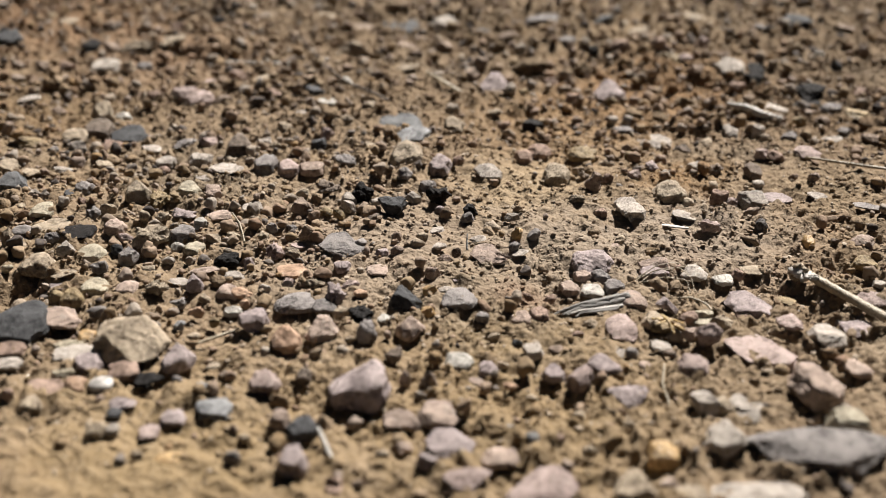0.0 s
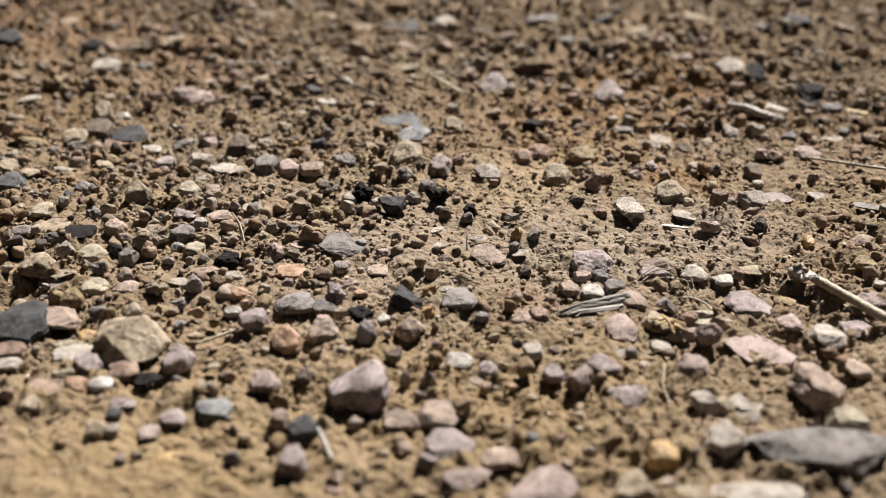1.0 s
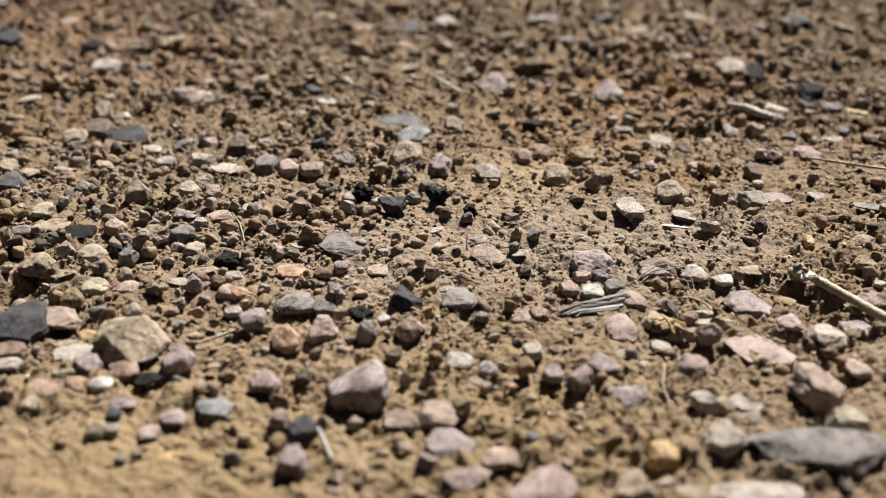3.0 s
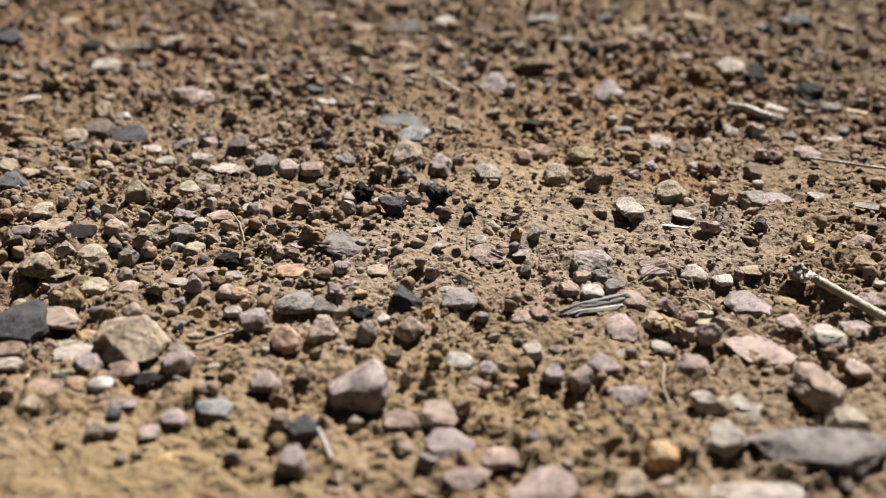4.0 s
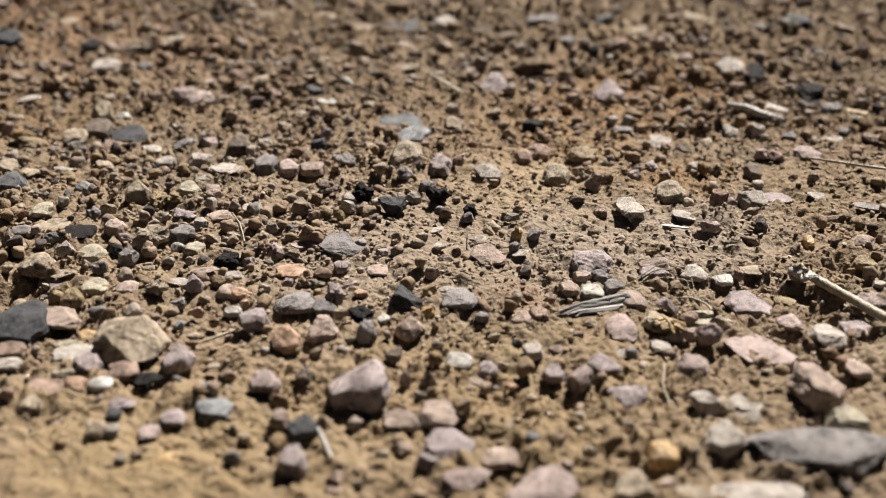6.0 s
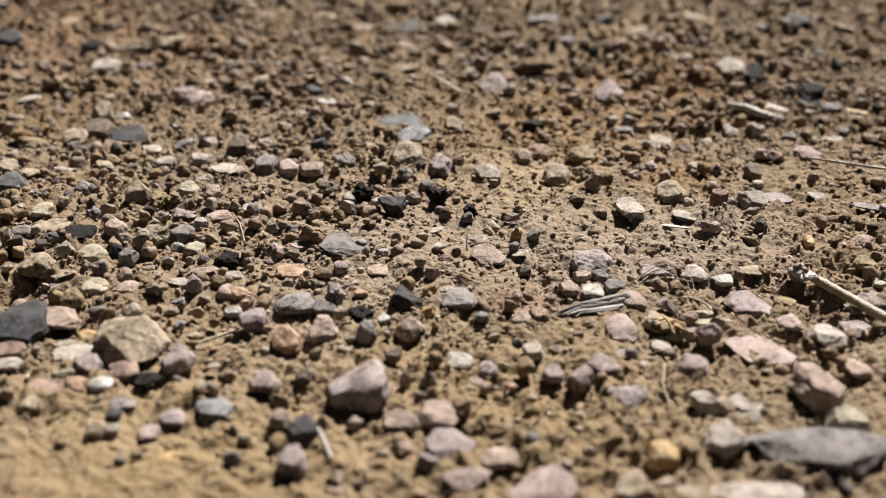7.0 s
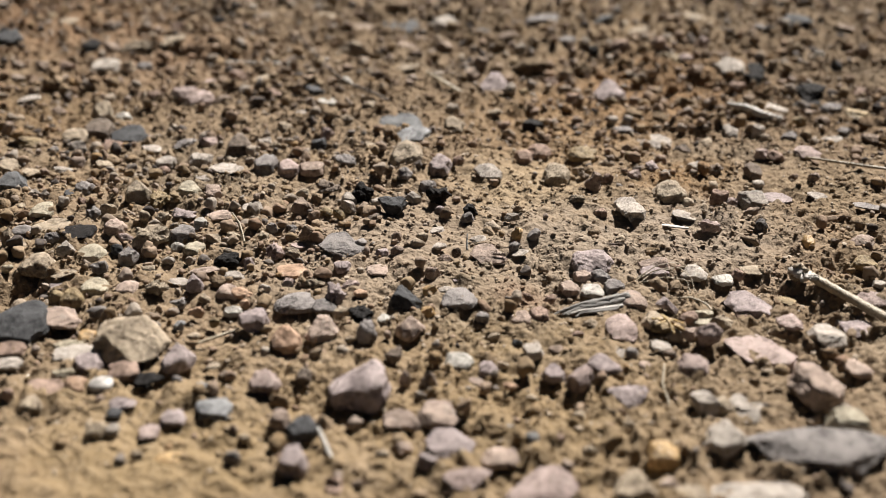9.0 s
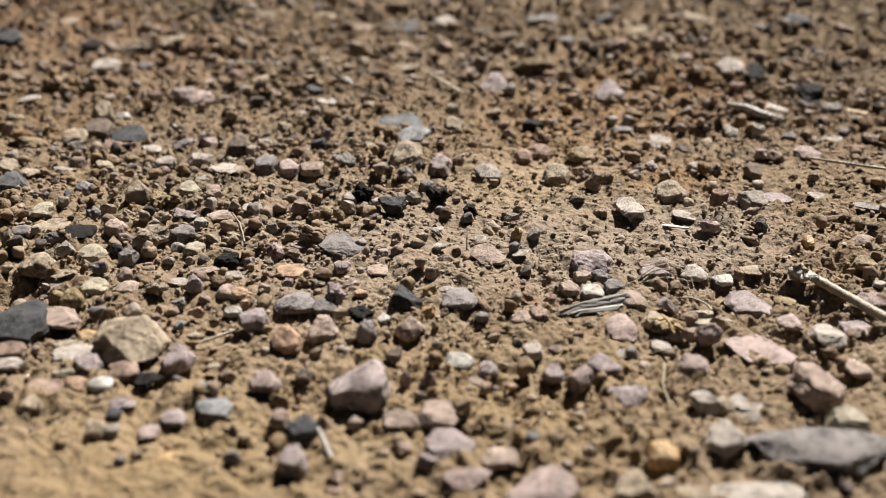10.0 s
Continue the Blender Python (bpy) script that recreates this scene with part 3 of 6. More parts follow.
hewn(0.0585, -0.0615, 0.0078, 0.0076, 0.0040, "pink", "r", ((150, 0.85),), (0, 0.1), (-0.1, -0.1), 653)
hewn(0.0587, -0.0766, 0.0069, 0.0068, 0.0054, "pale", "a", ((45, 0.65), (205, 0.7),), (-0.3, 0.1), (-0.1, 0.1), 654)
# tan stone stands in for the dark right side of the pale one
hewn(0.0626, -0.0774, 0.0050, 0.0049, 0.0032, "tan", "r", ((45, 0.65),), (0.2, 0), (0, -0.5), 655)
hewn(0.0604, -0.0898, 0.0102, 0.0100, 0.0057, "pale", "r", ((48, 0.62), (140, 0.68), (305, 0.7),), (-0.1, 0.15), (0, -0.1), 656)
hewn(0.0671, -0.0791, 0.0068, 0.0069, 0.0012, "pale", "f", ((45, 0.7), (225, 0.7),), (0.1, 0), (0, 0.66), 657)
hewn(0.0853, -0.0703, 0.0136, 0.0133, 0.0077, "flesh", "r", ((48, 0.68), (228, 0.72), (150, 0.85),), (0.12, 0.1), (-0.2, -0.25), 658)
hewn(0.0883, -0.0847, 0.0100, 0.0062, 0.0061, "cream", "a", ((150, 0.8), (25, 0.75), (236, 0.7),), (-0.12, 0.1), (-0.1, -0.4), 659)
hewn(0.0770, -0.0525, 0.0169, 0.0154, 0.0024, "pink", "f", ((58, 0.52), (225, 0.62),), (0.15, 0.1), (-0.1, 0.1), 660)
hewn(0.0941, -0.0483, 0.0095, 0.0100, 0.0036, "pale", "f", ((50, 0.7), (150, 0.8), (225, 0.7),), (0.1, 0.2), (0, 1.32), 661)
hewn(0.0943, -0.0589, 0.0035, 0.0034, 0.0022, "orange", "r", (), (0, 0), (0, 0), 662)
hewn(0.0974, -0.0617, 0.0066, 0.0065, 0.0026, "flesh", "r", ((55, 0.65), (230, 0.7),), (0.2, 0), (0, -0.2), 663)
hewn(0.1032, -0.0421, 0.0087, 0.0082, 0.0012, "mauve", "f", ((95, 0.7),), (0, 0.05), (0, -0.3), 664)
hewn(0.0626, -0.1068, 0.0223, 0.0075, 0.0015, "pale", "f", ((60, 0.8), (130, 0.8),), (0, 0.1), (0, 0), 665)
hewn(0.0498, -0.1074, 0.0067, 0.0053, 0.0018, "tan", "r", (), (0, 0), (0, -0.2), 666)
hewn(0.0867, -0.0400, 0.0068, 0.0066, 0.0022, "pink", "r", ((45, 0.7),), (0, 0.1), (0, -0.6), 667)
hewn(0.0655, -0.0378, 0.0063, 0.0057, 0.0014, "cream", "r", (), (0, 0.1), (0, 0), 668)
hewn(0.0789, -0.0299, 0.0125, 0.0122, 0.0031, "mauve", "a", ((55, 0.62), (140, 0.82), (230, 0.75),), (0.2, 0.1), (-0.05, -0.2), 669)
hewn(0.0678, -0.0132, 0.0078, 0.0076, 0.0022, "pale", "a", ((45, 0.72), (140, 0.6),), (-0.15, 0.1), (-0.2, 0), 670)
hewn(0.0748, -0.0167, 0.0057, 0.0056, 0.0014, "white", "a", ((100, 0.75),), (0, 0.1), (0, -0.2), 671)
hewn(0.0837, -0.0115, 0.0067, 0.0055, 0.0007, "tan", "f", ((95, 0.8),), (0, 0.1), (0, -0.2), 672)
hewn(0.0410, -0.0091, 0.0126, 0.0124, 0.0043, "mauve", "r", ((150, 0.85), (35, 0.82),), (0, -0.35), (0, 1.1), 673)
hewn(0.0334, -0.0219, 0.0058, 0.0057, 0.0027, "flesh", "a", ((50, 0.75), (200, 0.8),), (-0.1, 0.1), (0, -0.1), 674)
hewn(0.0393, -0.0225, 0.0065, 0.0062, 0.0015, "white", "a", ((35, 0.8), (150, 0.8),), (0, 0.1), (0, -0.2), 675)
hewn(0.0423, -0.0157, 0.0054, 0.0053, 0.0026, "grey", "a", ((55, 0.7),), (0.2, 0.1), (0, 0.2), 676)
hewn(0.0453, -0.0211, 0.0057, 0.0055, 0.0028, "grey", "r", (), (0, 0.1), (0, 0), 677)
hewn(0.0494, -0.0289, 0.0085, 0.0083, 0.0032, "flesh", "r", ((45, 0.7),), (0.1, 0.1), (-0.2, -0.2), 678)
hewn(0.0443, -0.0421, 0.0079, 0.0113, 0.0029, "pink", "f", ((40, 0.78), (150, 0.82), (180, 0.8), (0, 0.85),), (0, -0.45), (0.05, -0.2), 679)
hewn(0.0536, -0.0378, 0.0072, 0.0071, 0.0031, "tan", "a", ((50, 0.7), (140, 0.78),), (0, 0.1), (-0.1, -0.3), 680)
hewn(0.0124, -0.0056, 0.0104, 0.0109, 0.0025, "flesh", "f", ((45, 0.65), (230, 0.66), (150, 0.75),), (0.1, 0.2), (-0.1, 1.32), 681)
hewn(0.0043, -0.0305, 0.0100, 0.0094, 0.0023, "grey", "a", ((48, 0.65), (150, 0.72), (320, 0.8),), (0, 0.12), (-0.2, -0.3), 682)
hewn(0.0196, -0.0385, 0.0058, 0.0057, 0.0026, "flesh", "r", ((120, 0.8),), (0, 0.1), (-0.2, -0.3), 683)
hewn(0.0241, -0.0377, 0.0055, 0.0054, 0.0032, "rust", "r", (), (0, 0), (0, -0.1), 684)
hewn(-0.0281, -0.0003, 0.0134, 0.0141, 0.0021, "grey", "f", ((48, 0.6), (138, 0.62), (235, 0.6),), (0.1, 0.2), (-0.05, 1.1), 685)
hewn(-0.0146, 0.0188, 0.0087, 0.0086, 0.0063, "slate", "a", ((215, 0.5), (320, 0.62), (95, 0.75),), (0, 0.1), (-0.2, -0.2), 686)
hewn(-0.0407, -0.0144, 0.0082, 0.0086, 0.0013, "orange", "f", ((95, 0.62), (230, 0.7),), (0.05, 0.05), (0, 0.15), 687)
hewn(-0.0377, -0.0318, 0.0113, 0.0102, 0.0025, "grey", "r", ((120, 0.75), (35, 0.75),), (-0.1, 0.15), (0, -0.25), 688)
hewn(-0.0304, -0.0334, 0.0071, 0.0069, 0.0017, "grey", "r", ((50, 0.65),), (0.2, 0.1), (0, -0.3), 689)
hewn(-0.0096, -0.0320, 0.0088, 0.0086, 0.0056, "slate", "a", ((52, 0.62), (150, 0.72),), (0.2, 0.1), (-0.1, 0.2), 690)
hewn(-0.0080, -0.0453, 0.0076, 0.0075, 0.0052, "flesh", "a", ((52, 0.7), (130, 0.72), (310, 0.75),), (0.1, -0.1), (0.1, 0.66), 691)
hewn(-0.0206, -0.0381, 0.0065, 0.0064, 0.0030, "black", "c", (), (0, 0), (0, 0), 692)
hewn(-0.0185, -0.0501, 0.0053, 0.0052, 0.0059, "grey", "r", ((140, 0.8),), (0, 0.1), (0, 0.88), 693)
hewn(-0.0276, -0.0298, 0.0058, 0.0057, 0.0048, "mauve", "c", ((45, 0.75),), (0, 0.1), (0, 0.2), 694)
hewn(-0.0414, 0.0198, 0.0066, 0.0065, 0.0046, "brown", "a", ((40, 0.6), (150, 0.7),), (0, 0.1), (0.1, 0), 695)
hewn(-0.0178, -0.0141, 0.0061, 0.0060, 0.0008, "flesh", "f", (), (0, 0.1), (0, -0.2), 696)
hewn(-0.0279, 0.0259, 0.0047, 0.0046, 0.0034, "pale", "a", ((45, 0.7),), (0.1, 0.1), (0, 0), 697)
hewn(-0.0914, 0.0300, 0.0085, 0.0080, 0.0069, "crust", "a", ((50, 0.68), (140, 0.72),), (0.1, -0.2), (0.2, 0.2), 698)
hewn(-0.1177, 0.0879, 0.0108, 0.0115, 0.0046, "umber", "r", ((40, 0.8), (140, 0.8),), (0, 0), (0, -0.1), 699)
hewn(-0.0922, 0.0289, 0.0047, 0.0047, 0.0028, "flesh", "a", (), (0, -0.2), (0, 0.88), 700)
hewn(-0.1173, 0.0208, 0.0080, 0.0078, 0.0024, "cream", "a", ((35, 0.65), (140, 0.7),), (0.1, 0.1), (0, -0.2), 701)
hewn(-0.1113, 0.0107, 0.0130, 0.0093, 0.0012, "tan", "f", ((120, 0.8), (40, 0.7),), (0.1, 0.1), (0, 0), 702)
hewn(-0.1027, 0.0058, 0.0094, 0.0099, 0.0015, "black", "f", ((95, 0.75), (235, 0.75),), (0, 0.08), (0, -0.3), 703)
hewn(-0.0927, 0.0065, 0.0067, 0.0066, 0.0044, "flesh", "r", ((50, 0.75),), (0.1, 0.1), (0, -0.3), 704)
hewn(-0.0812, -0.0007, 0.0107, 0.0090, 0.0056, "crust", "c", ((150, 0.85),), (0, 0.1), (0, -0.1), 705)
hewn(-0.1086, -0.0144, 0.0105, 0.0102, 0.0046, "tan", "r", ((45, 0.75), (140, 0.7),), (-0.1, 0.1), (0, 0.1), 706)
hewn(-0.0961, -0.0063, 0.0081, 0.0079, 0.0022, "cream", "a", ((50, 0.7), (150, 0.7),), (0, 0.1), (0, 0), 707)
hewn(-0.1033, -0.0063, 0.0054, 0.0053, 0.0038, "pale", "a", ((40, 0.62), (140, 0.62),), (0, 0.1), (0, 0.66), 708)
hewn(-0.0734, 0.0040, 0.0076, 0.0075, 0.0033, "grey", "r", ((130, 0.75),), (0, 0.1), (0, -0.1), 709)
hewn(-0.0689, 0.0094, 0.0044, 0.0043, 0.0031, "white", "a", ((45, 0.75),), (0, 0.1), (0, 0), 710)
hewn(-0.0686, -0.0042, 0.0062, 0.0061, 0.0023, "cream", "r", (), (0, 0.1), (0, -0.1), 711)
hewn(-0.0852, -0.0103, 0.0058, 0.0057, 0.0041, "grey", "a", ((130, 0.75),), (0, 0.1), (0, -0.2), 712)
hewn(-0.0905, -0.0247, 0.0078, 0.0077, 0.0021, "cream", "a", ((40, 0.7), (150, 0.7),), (0, 0.1), (0, 0.1), 713)
hewn(-0.0818, -0.0271, 0.0063, 0.0062, 0.0019, "flesh", "r", (), (0, 0.1), (0, -0.2), 714)
hewn(-0.0645, -0.0254, 0.0047, 0.0046, 0.0048, "mauve", "a", ((50, 0.68), (150, 0.65),), (0, 0.1), (0, 0.1), 715)
hewn(-0.1012, -0.0219, 0.0054, 0.0044, 0.0010, "mauve", "r", (), (0, 0.1), (0, 0), 716)
hewn(-0.1381, 0.0536, 0.0077, 0.0081, 0.0026, "tan", "f", ((45, 0.75),), (0.1, 0), (0, 0), 717)
hewn(-0.1090, 0.0352, 0.0060, 0.0059, 0.0036, "grey", "r", (), (0, 0), (0, 0), 718)
hewn(-0.0844, 0.0263, 0.0066, 0.0093, 0.0044, "ochre", "c", (), (0, 0), (0, 0.1), 719)
hewn(-0.0767, 0.0332, 0.0075, 0.0079, 0.0030, "cream", "f", ((45, 0.7), (140, 0.75),), (-0.1, 0), (0, 0), 720)
hewn(-0.0694, 0.0326, 0.0050, 0.0059, 0.0027, "flesh", "a", ((95, 0.75),), (0, 0), (0.2, 0.1), 721)
hewn(-0.0753, 0.0178, 0.0079, 0.0065, 0.0014, "mauve", "c", (), (0, 0), (0, 0), 722)
hewn(-0.1193, 0.0067, 0.0064, 0.0053, 0.0027, "grey", "r", ((140, 0.8),), (0, 0), (0, 0), 723)
hewn(-0.0553, -0.0190, 0.0057, 0.0037, 0.0020, "pale", "a", ((40, 0.7), (150, 0.7),), (0, 0), (0, 0), 724)
hewn(-0.0555, -0.0281, 0.0070, 0.0056, 0.0032, "flesh", "a", ((30, 0.6), (150, 0.75),), (0.2, -0.1), (0, -0.1), 725)
hewn(-0.0531, -0.0365, 0.0051, 0.0036, 0.0021, "white", "a", (), (0, 0), (0, -0.1), 726)
hewn(-0.0271, -0.0134, 0.0049, 0.0048, 0.0026, "mauve", "a", ((95, 0.75), (210, 0.75),), (0, 0), (0, 0), 727)
hewn(-0.0584, -0.0105, 0.0077, 0.0056, 0.0030, "black", "c", (), (0, 0), (0, 0), 728)
hewn(0.1138, -0.0116, 0.0072, 0.0059, 0.0032, "ochre", "r", ((45, 0.75), (140, 0.75),), (0, 0), (-0.2, -0.2), 729)
hewn(0.1164, -0.0004, 0.0074, 0.0061, 0.0031, "flesh", "r", ((130, 0.7),), (-0.2, 0), (0, -0.3), 730)
hewn(0.1023, 0.0013, 0.0040, 0.0056, 0.0029, "amber", "r", (), (0, 0), (0, 0), 731)
hewn(0.1102, -0.0301, 0.0087, 0.0080, 0.0012, "pink", "f", ((130, 0.75),), (0, 0), (0, -0.2), 732)
hewn(0.0566, -0.0146, 0.0088, 0.0050, 0.0027, "mauve", "r", ((60, 0.7), (150, 0.65),), (0, 0), (-0.1, -0.3), 733)
hewn(0.0194, 0.1329, 0.0112, 0.0170, 0.0061, "mauve", "f", ((140, 0.66), (30, 0.78), (200, 0.8),), (-0.15, -0.35), (-0.1, 0.2), 734)
hewn(0.0612, 0.1253, 0.0134, 0.0172, 0.0062, "mauve", "a", ((140, 0.64), (40, 0.7),), (-0.35, -0.2), (0.3, 0.1), 735)
hewn(0.0038, 0.0862, 0.0071, 0.0103, 0.0041, "tan", "r", ((60, 0.8),), (0, -0.1), (0, 0.66), 736)
hewn(0.0358, 0.0473, 0.0090, 0.0112, 0.0050, "crust", "r", ((150, 0.8),), (0, -0.1), (-0.1, 0.2), 737)
hewn(0.0685, 0.0322, 0.0108, 0.0109, 0.0051, "crust", "r", ((40, 0.75), (150, 0.75),), (0, -0.1), (0, 0.1), 738)
hewn(0.0923, 0.0273, 0.0091, 0.0098, 0.0046, "pale", "a", ((95, 0.78), (20, 0.8),), (0, 0), (0, -0.2), 739)
hewn(0.0550, 0.0212, 0.0093, 0.0107, 0.0042, "pale", "f", ((45, 0.66), (225, 0.66),), (0.15, -0.1), (0, -0.2), 740)
hewn(0.0714, 0.0803, 0.0118, 0.0117, 0.0012, "pale", "f", ((120, 0.8),), (0, 0), (0, -0.3), 741)
hewn(-0.0117, 0.0576, 0.0110, 0.0145, 0.0063, "crust", "r", ((150, 0.8),), (0, -0.1), (0, 0), 742)
hewn(-0.0100, 0.0772, 0.0121, 0.0127, 0.0029, "bluish", "f", ((120, 0.75),), (0, 0), (0, 0), 743)
hewn(-0.0148, 0.0921, 0.0155, 0.0155, 0.0015, "lead", "f", ((40, 0.75),), (0, 0), (0, 0), 744)
hewn(0.0141, 0.0493, 0.0094, 0.0099, 0.0029, "pale", "f", ((45, 0.75), (225, 0.75),), (0.1, 0), (-0.1, -0.3), 745)
hewn(-0.0009, 0.0518, 0.0079, 0.0110, 0.0048, "mauve", "r", ((130, 0.75),), (-0.1, 0), (0, -0.3), 746)
hewn(-0.0661, 0.0671, 0.0098, 0.0118, 0.0061, "umber", "a", ((42, 0.56), (150, 0.68),), (0.2, 0), (-0.1, 0.2), 747)
hewn(-0.1061, 0.0816, 0.0130, 0.0137, 0.0031, "slate", "f", ((130, 0.8), (45, 0.8),), (0.1, 0), (0, -0.2), 748)
hewn(-0.0560, 0.0507, 0.0075, 0.0105, 0.0046, "grey", "r", ((120, 0.8),), (0, 0), (0, -0.2), 749)
hewn(-0.0485, 0.0484, 0.0073, 0.0085, 0.0038, "pink", "r", (), (0, 0), (0, 0), 750)
hewn(-0.0410, 0.0490, 0.0084, 0.0080, 0.0036, "flesh", "a", ((95, 0.75),), (0, 0), (0, 0), 751)
hewn(-0.1317, 0.0382, 0.0095, 0.0096, 0.0044, "lead", "a", ((140, 0.75), (40, 0.7),), (0.1, -0.1), (0, -0.2), 752)
hewn(-0.1243, 0.0809, 0.0090, 0.0095, 0.0039, "tan", "r", (), (0, 0), (0, 0), 753)
hewn(-0.0776, 0.0573, 0.0078, 0.0073, 0.0032, "pale", "r", (), (0, 0), (0, 0), 754)
hewn(-0.0887, 0.0560, 0.0069, 0.0066, 0.0029, "pale", "r", (), (0, 0), (0, 0), 755)
hewn(0.0454, 0.0662, 0.0102, 0.0097, 0.0041, "ochre", "r", ((150, 0.8),), (0, 0), (0, 0), 756)
hewn(0.0319, 0.0696, 0.0080, 0.0091, 0.0038, "rust", "r", (), (0, 0), (0, 0), 757)
hewn(0.0264, 0.0657, 0.0059, 0.0079, 0.0033, "rust", "a", (), (0, 0), (0, 0), 758)
hewn(0.0980, 0.0507, 0.0057, 0.0081, 0.0036, "umber", "a", (), (0, 0), (0, 0), 759)
hewn(0.0983, 0.0855, 0.0058, 0.0089, 0.0036, "pale", "r", (), (0, 0), (0, 0), 760)
hewn(0.1189, 0.0655, 0.0087, 0.0091, 0.0017, "pink", "f", ((45, 0.7),), (0.1, 0), (0, 0), 761)
hewn(0.1101, 0.1461, 0.0126, 0.0139, 0.0048, "pale", "f", ((130, 0.8),), (0, 0), (0, -0.6), 762)
hewn(0.1198, 0.1452, 0.0078, 0.0110, 0.0038, "black", "a", (), (0, 0), (0, 0), 763)
hewn(0.1366, 0.1247, 0.0119, 0.0148, 0.0054, "black", "c", (), (0, 0), (0, 0), 764)
hewn(0.1505, 0.2019, 0.0152, 0.0149, 0.0044, "slate", "a", ((40, 0.7), (140, 0.7),), (0, 0), (0, 0), 765)
hewn(-0.0193, 0.2135, 0.0184, 0.0193, 0.0016, "slate", "f", (), (0, 0), (0, 0), 766)
hewn(0.0015, 0.2115, 0.0127, 0.0134, 0.0042, "pale", "f", ((45, 0.7),), (0.1, 0), (0, 0), 767)
hewn(-0.1422, 0.1732, 0.0080, 0.0135, 0.0044, "black", "c", (), (0, 0), (0, 0), 768)
hewn(-0.1774, 0.1815, 0.0121, 0.0127, 0.0046, "slate", "f", ((45, 0.7),), (0.1, 0), (0, 0), 769)
hewn(-0.1318, 0.1527, 0.0119, 0.0117, 0.0040, "pale", "r", ((130, 0.8),), (0, 0), (0, -0.3), 770)
hewn(-0.0884, 0.1180, 0.0107, 0.0108, 0.0040, "pink", "r", (), (0, 0), (0, 0), 771)
hewn(0.0800, -0.0943, 0.0315, 0.0153, 0.0059, "grey", "a", ((100, 0.8), (150, 0.85), (222, 0.62), (300, 0.75),), (-0.45, -0.1), (-0.15, -0.45), 772)
hewn(0.0373, -0.0156, 0.0050, 0.0049, 0.0023, "flesh", "r", ((50, 0.8),), (0, 0.1), (0, 0.1), 773)
hewn(0.0065, -0.0585, 0.0035, 0.0034, 0.0016, "ochre", "r", (), (0, 0), (0, 0), 774)
hewn(0.0761, -0.0354, 0.0044, 0.0043, 0.0012, "rust", "r", (), (0, 0), (0, -0.1), 775)


# ---- stones one by one: place, width, depth, height, tint, shape, lean, cut ----
pebble(-0.1163, -0.0159, 0.0039, 0.0027, 0.0027, "cream", "r", 0, 429)
pebble(-0.1339, 0.1714, 0.0084, 0.0063, 0.0035, "brown", "a", 0, 103)
pebble(-0.1227, 0.1527, 0.0055, 0.0050, 0.0048, "tan", "r", 0, 105)
pebble(-0.1454, 0.1494, 0.0066, 0.0049, 0.0033, "rust", "a", 0, 106)
pebble(-0.0953, 0.1219, 0.0108, 0.0081, 0.0045, "pink", "a", 0, 107)
pebble(-0.0790, 0.1434, 0.0087, 0.0065, 0.0042, "rust", "a", 0, 108)
pebble(-0.0887, 0.1369, 0.0064, 0.0055, 0.0016, "pink", "f", 0, 109)
pebble(-0.1507, 0.1163, 0.0086, 0.0073, 0.0030, "pale", "f", 0, 110)
pebble(-0.1191, 0.0981, 0.0095, 0.0081, 0.0088, "tan", "a", 0, 111)
pebble(-0.1125, 0.1010, 0.0060, 0.0045, 0.0031, "white", "a", 0, 113)
pebble(-0.1378, 0.0751, 0.0087, 0.0069, 0.0039, "ochre", "r", 0, 115)
pebble(-0.1486, 0.0852, 0.0048, 0.0041, 0.0051, "brown", "a", 0, 116)
pebble(-0.1088, 0.0717, 0.0086, 0.0064, 0.0034, "rust", "a", 0, 117)
pebble(-0.1207, 0.0701, 0.0071, 0.0053, 0.0038, "pale", "a", 0, 118)
pebble(-0.0591, 0.0724, 0.0049, 0.0036, 0.0029, "pale", "a", 0, 120)
pebble(-0.0549, 0.0664, 0.0050, 0.0037, 0.0036, "tan", "a", 0, 121)
pebble(-0.0856, 0.0737, 0.0079, 0.0058, 0.0025, "grey", "a", 0, 123)
pebble(-0.0782, 0.0743, 0.0068, 0.0051, 0.0031, "pink", "a", 0, 124)
pebble(-0.0964, 0.0709, 0.0067, 0.0055, 0.0011, "pale", "f", 0, 126)
pebble(-0.0678, 0.0475, 0.0108, 0.0081, 0.0017, "pale", "f", 0, 127)
pebble(-0.1277, 0.0675, 0.0039, 0.0029, 0.0019, "grey", "a", 0, 129)
pebble(-0.0967, 0.2099, 0.0066, 0.0056, 0.0026, "black", "f", 0, 130)
pebble(-0.1241, 0.1724, 0.0162, 0.0099, 0.0045, "tan", "c", 0, 131)
pebble(-0.1102, 0.1787, 0.0115, 0.0092, 0.0040, "tan", "c", 0, 132)
pebble(0.0173, 0.2018, 0.0077, 0.0065, 0.0019, "lead", "f", 0, 135)
pebble(0.0421, 0.2101, 0.0171, 0.0145, 0.0052, "grey", "f", -10, 136)
pebble(-0.0364, 0.1735, 0.0114, 0.0085, 0.0054, "tan", "a", 0, 137)
pebble(0.0003, 0.1780, 0.0072, 0.0054, 0.0051, "brown", "a", 0, 138)
pebble(-0.0251, 0.1361, 0.0053, 0.0045, 0.0043, "brown", "a", 0, 139)
pebble(0.0340, 0.1549, 0.0153, 0.0121, 0.0069, "soil", "c", 0, 141)
pebble(0.0139, 0.1540, 0.0084, 0.0062, 0.0062, "brown", "a", 0, 142)
pebble(0.0111, 0.1442, 0.0065, 0.0055, 0.0050, "brown", "a", 0, 143)
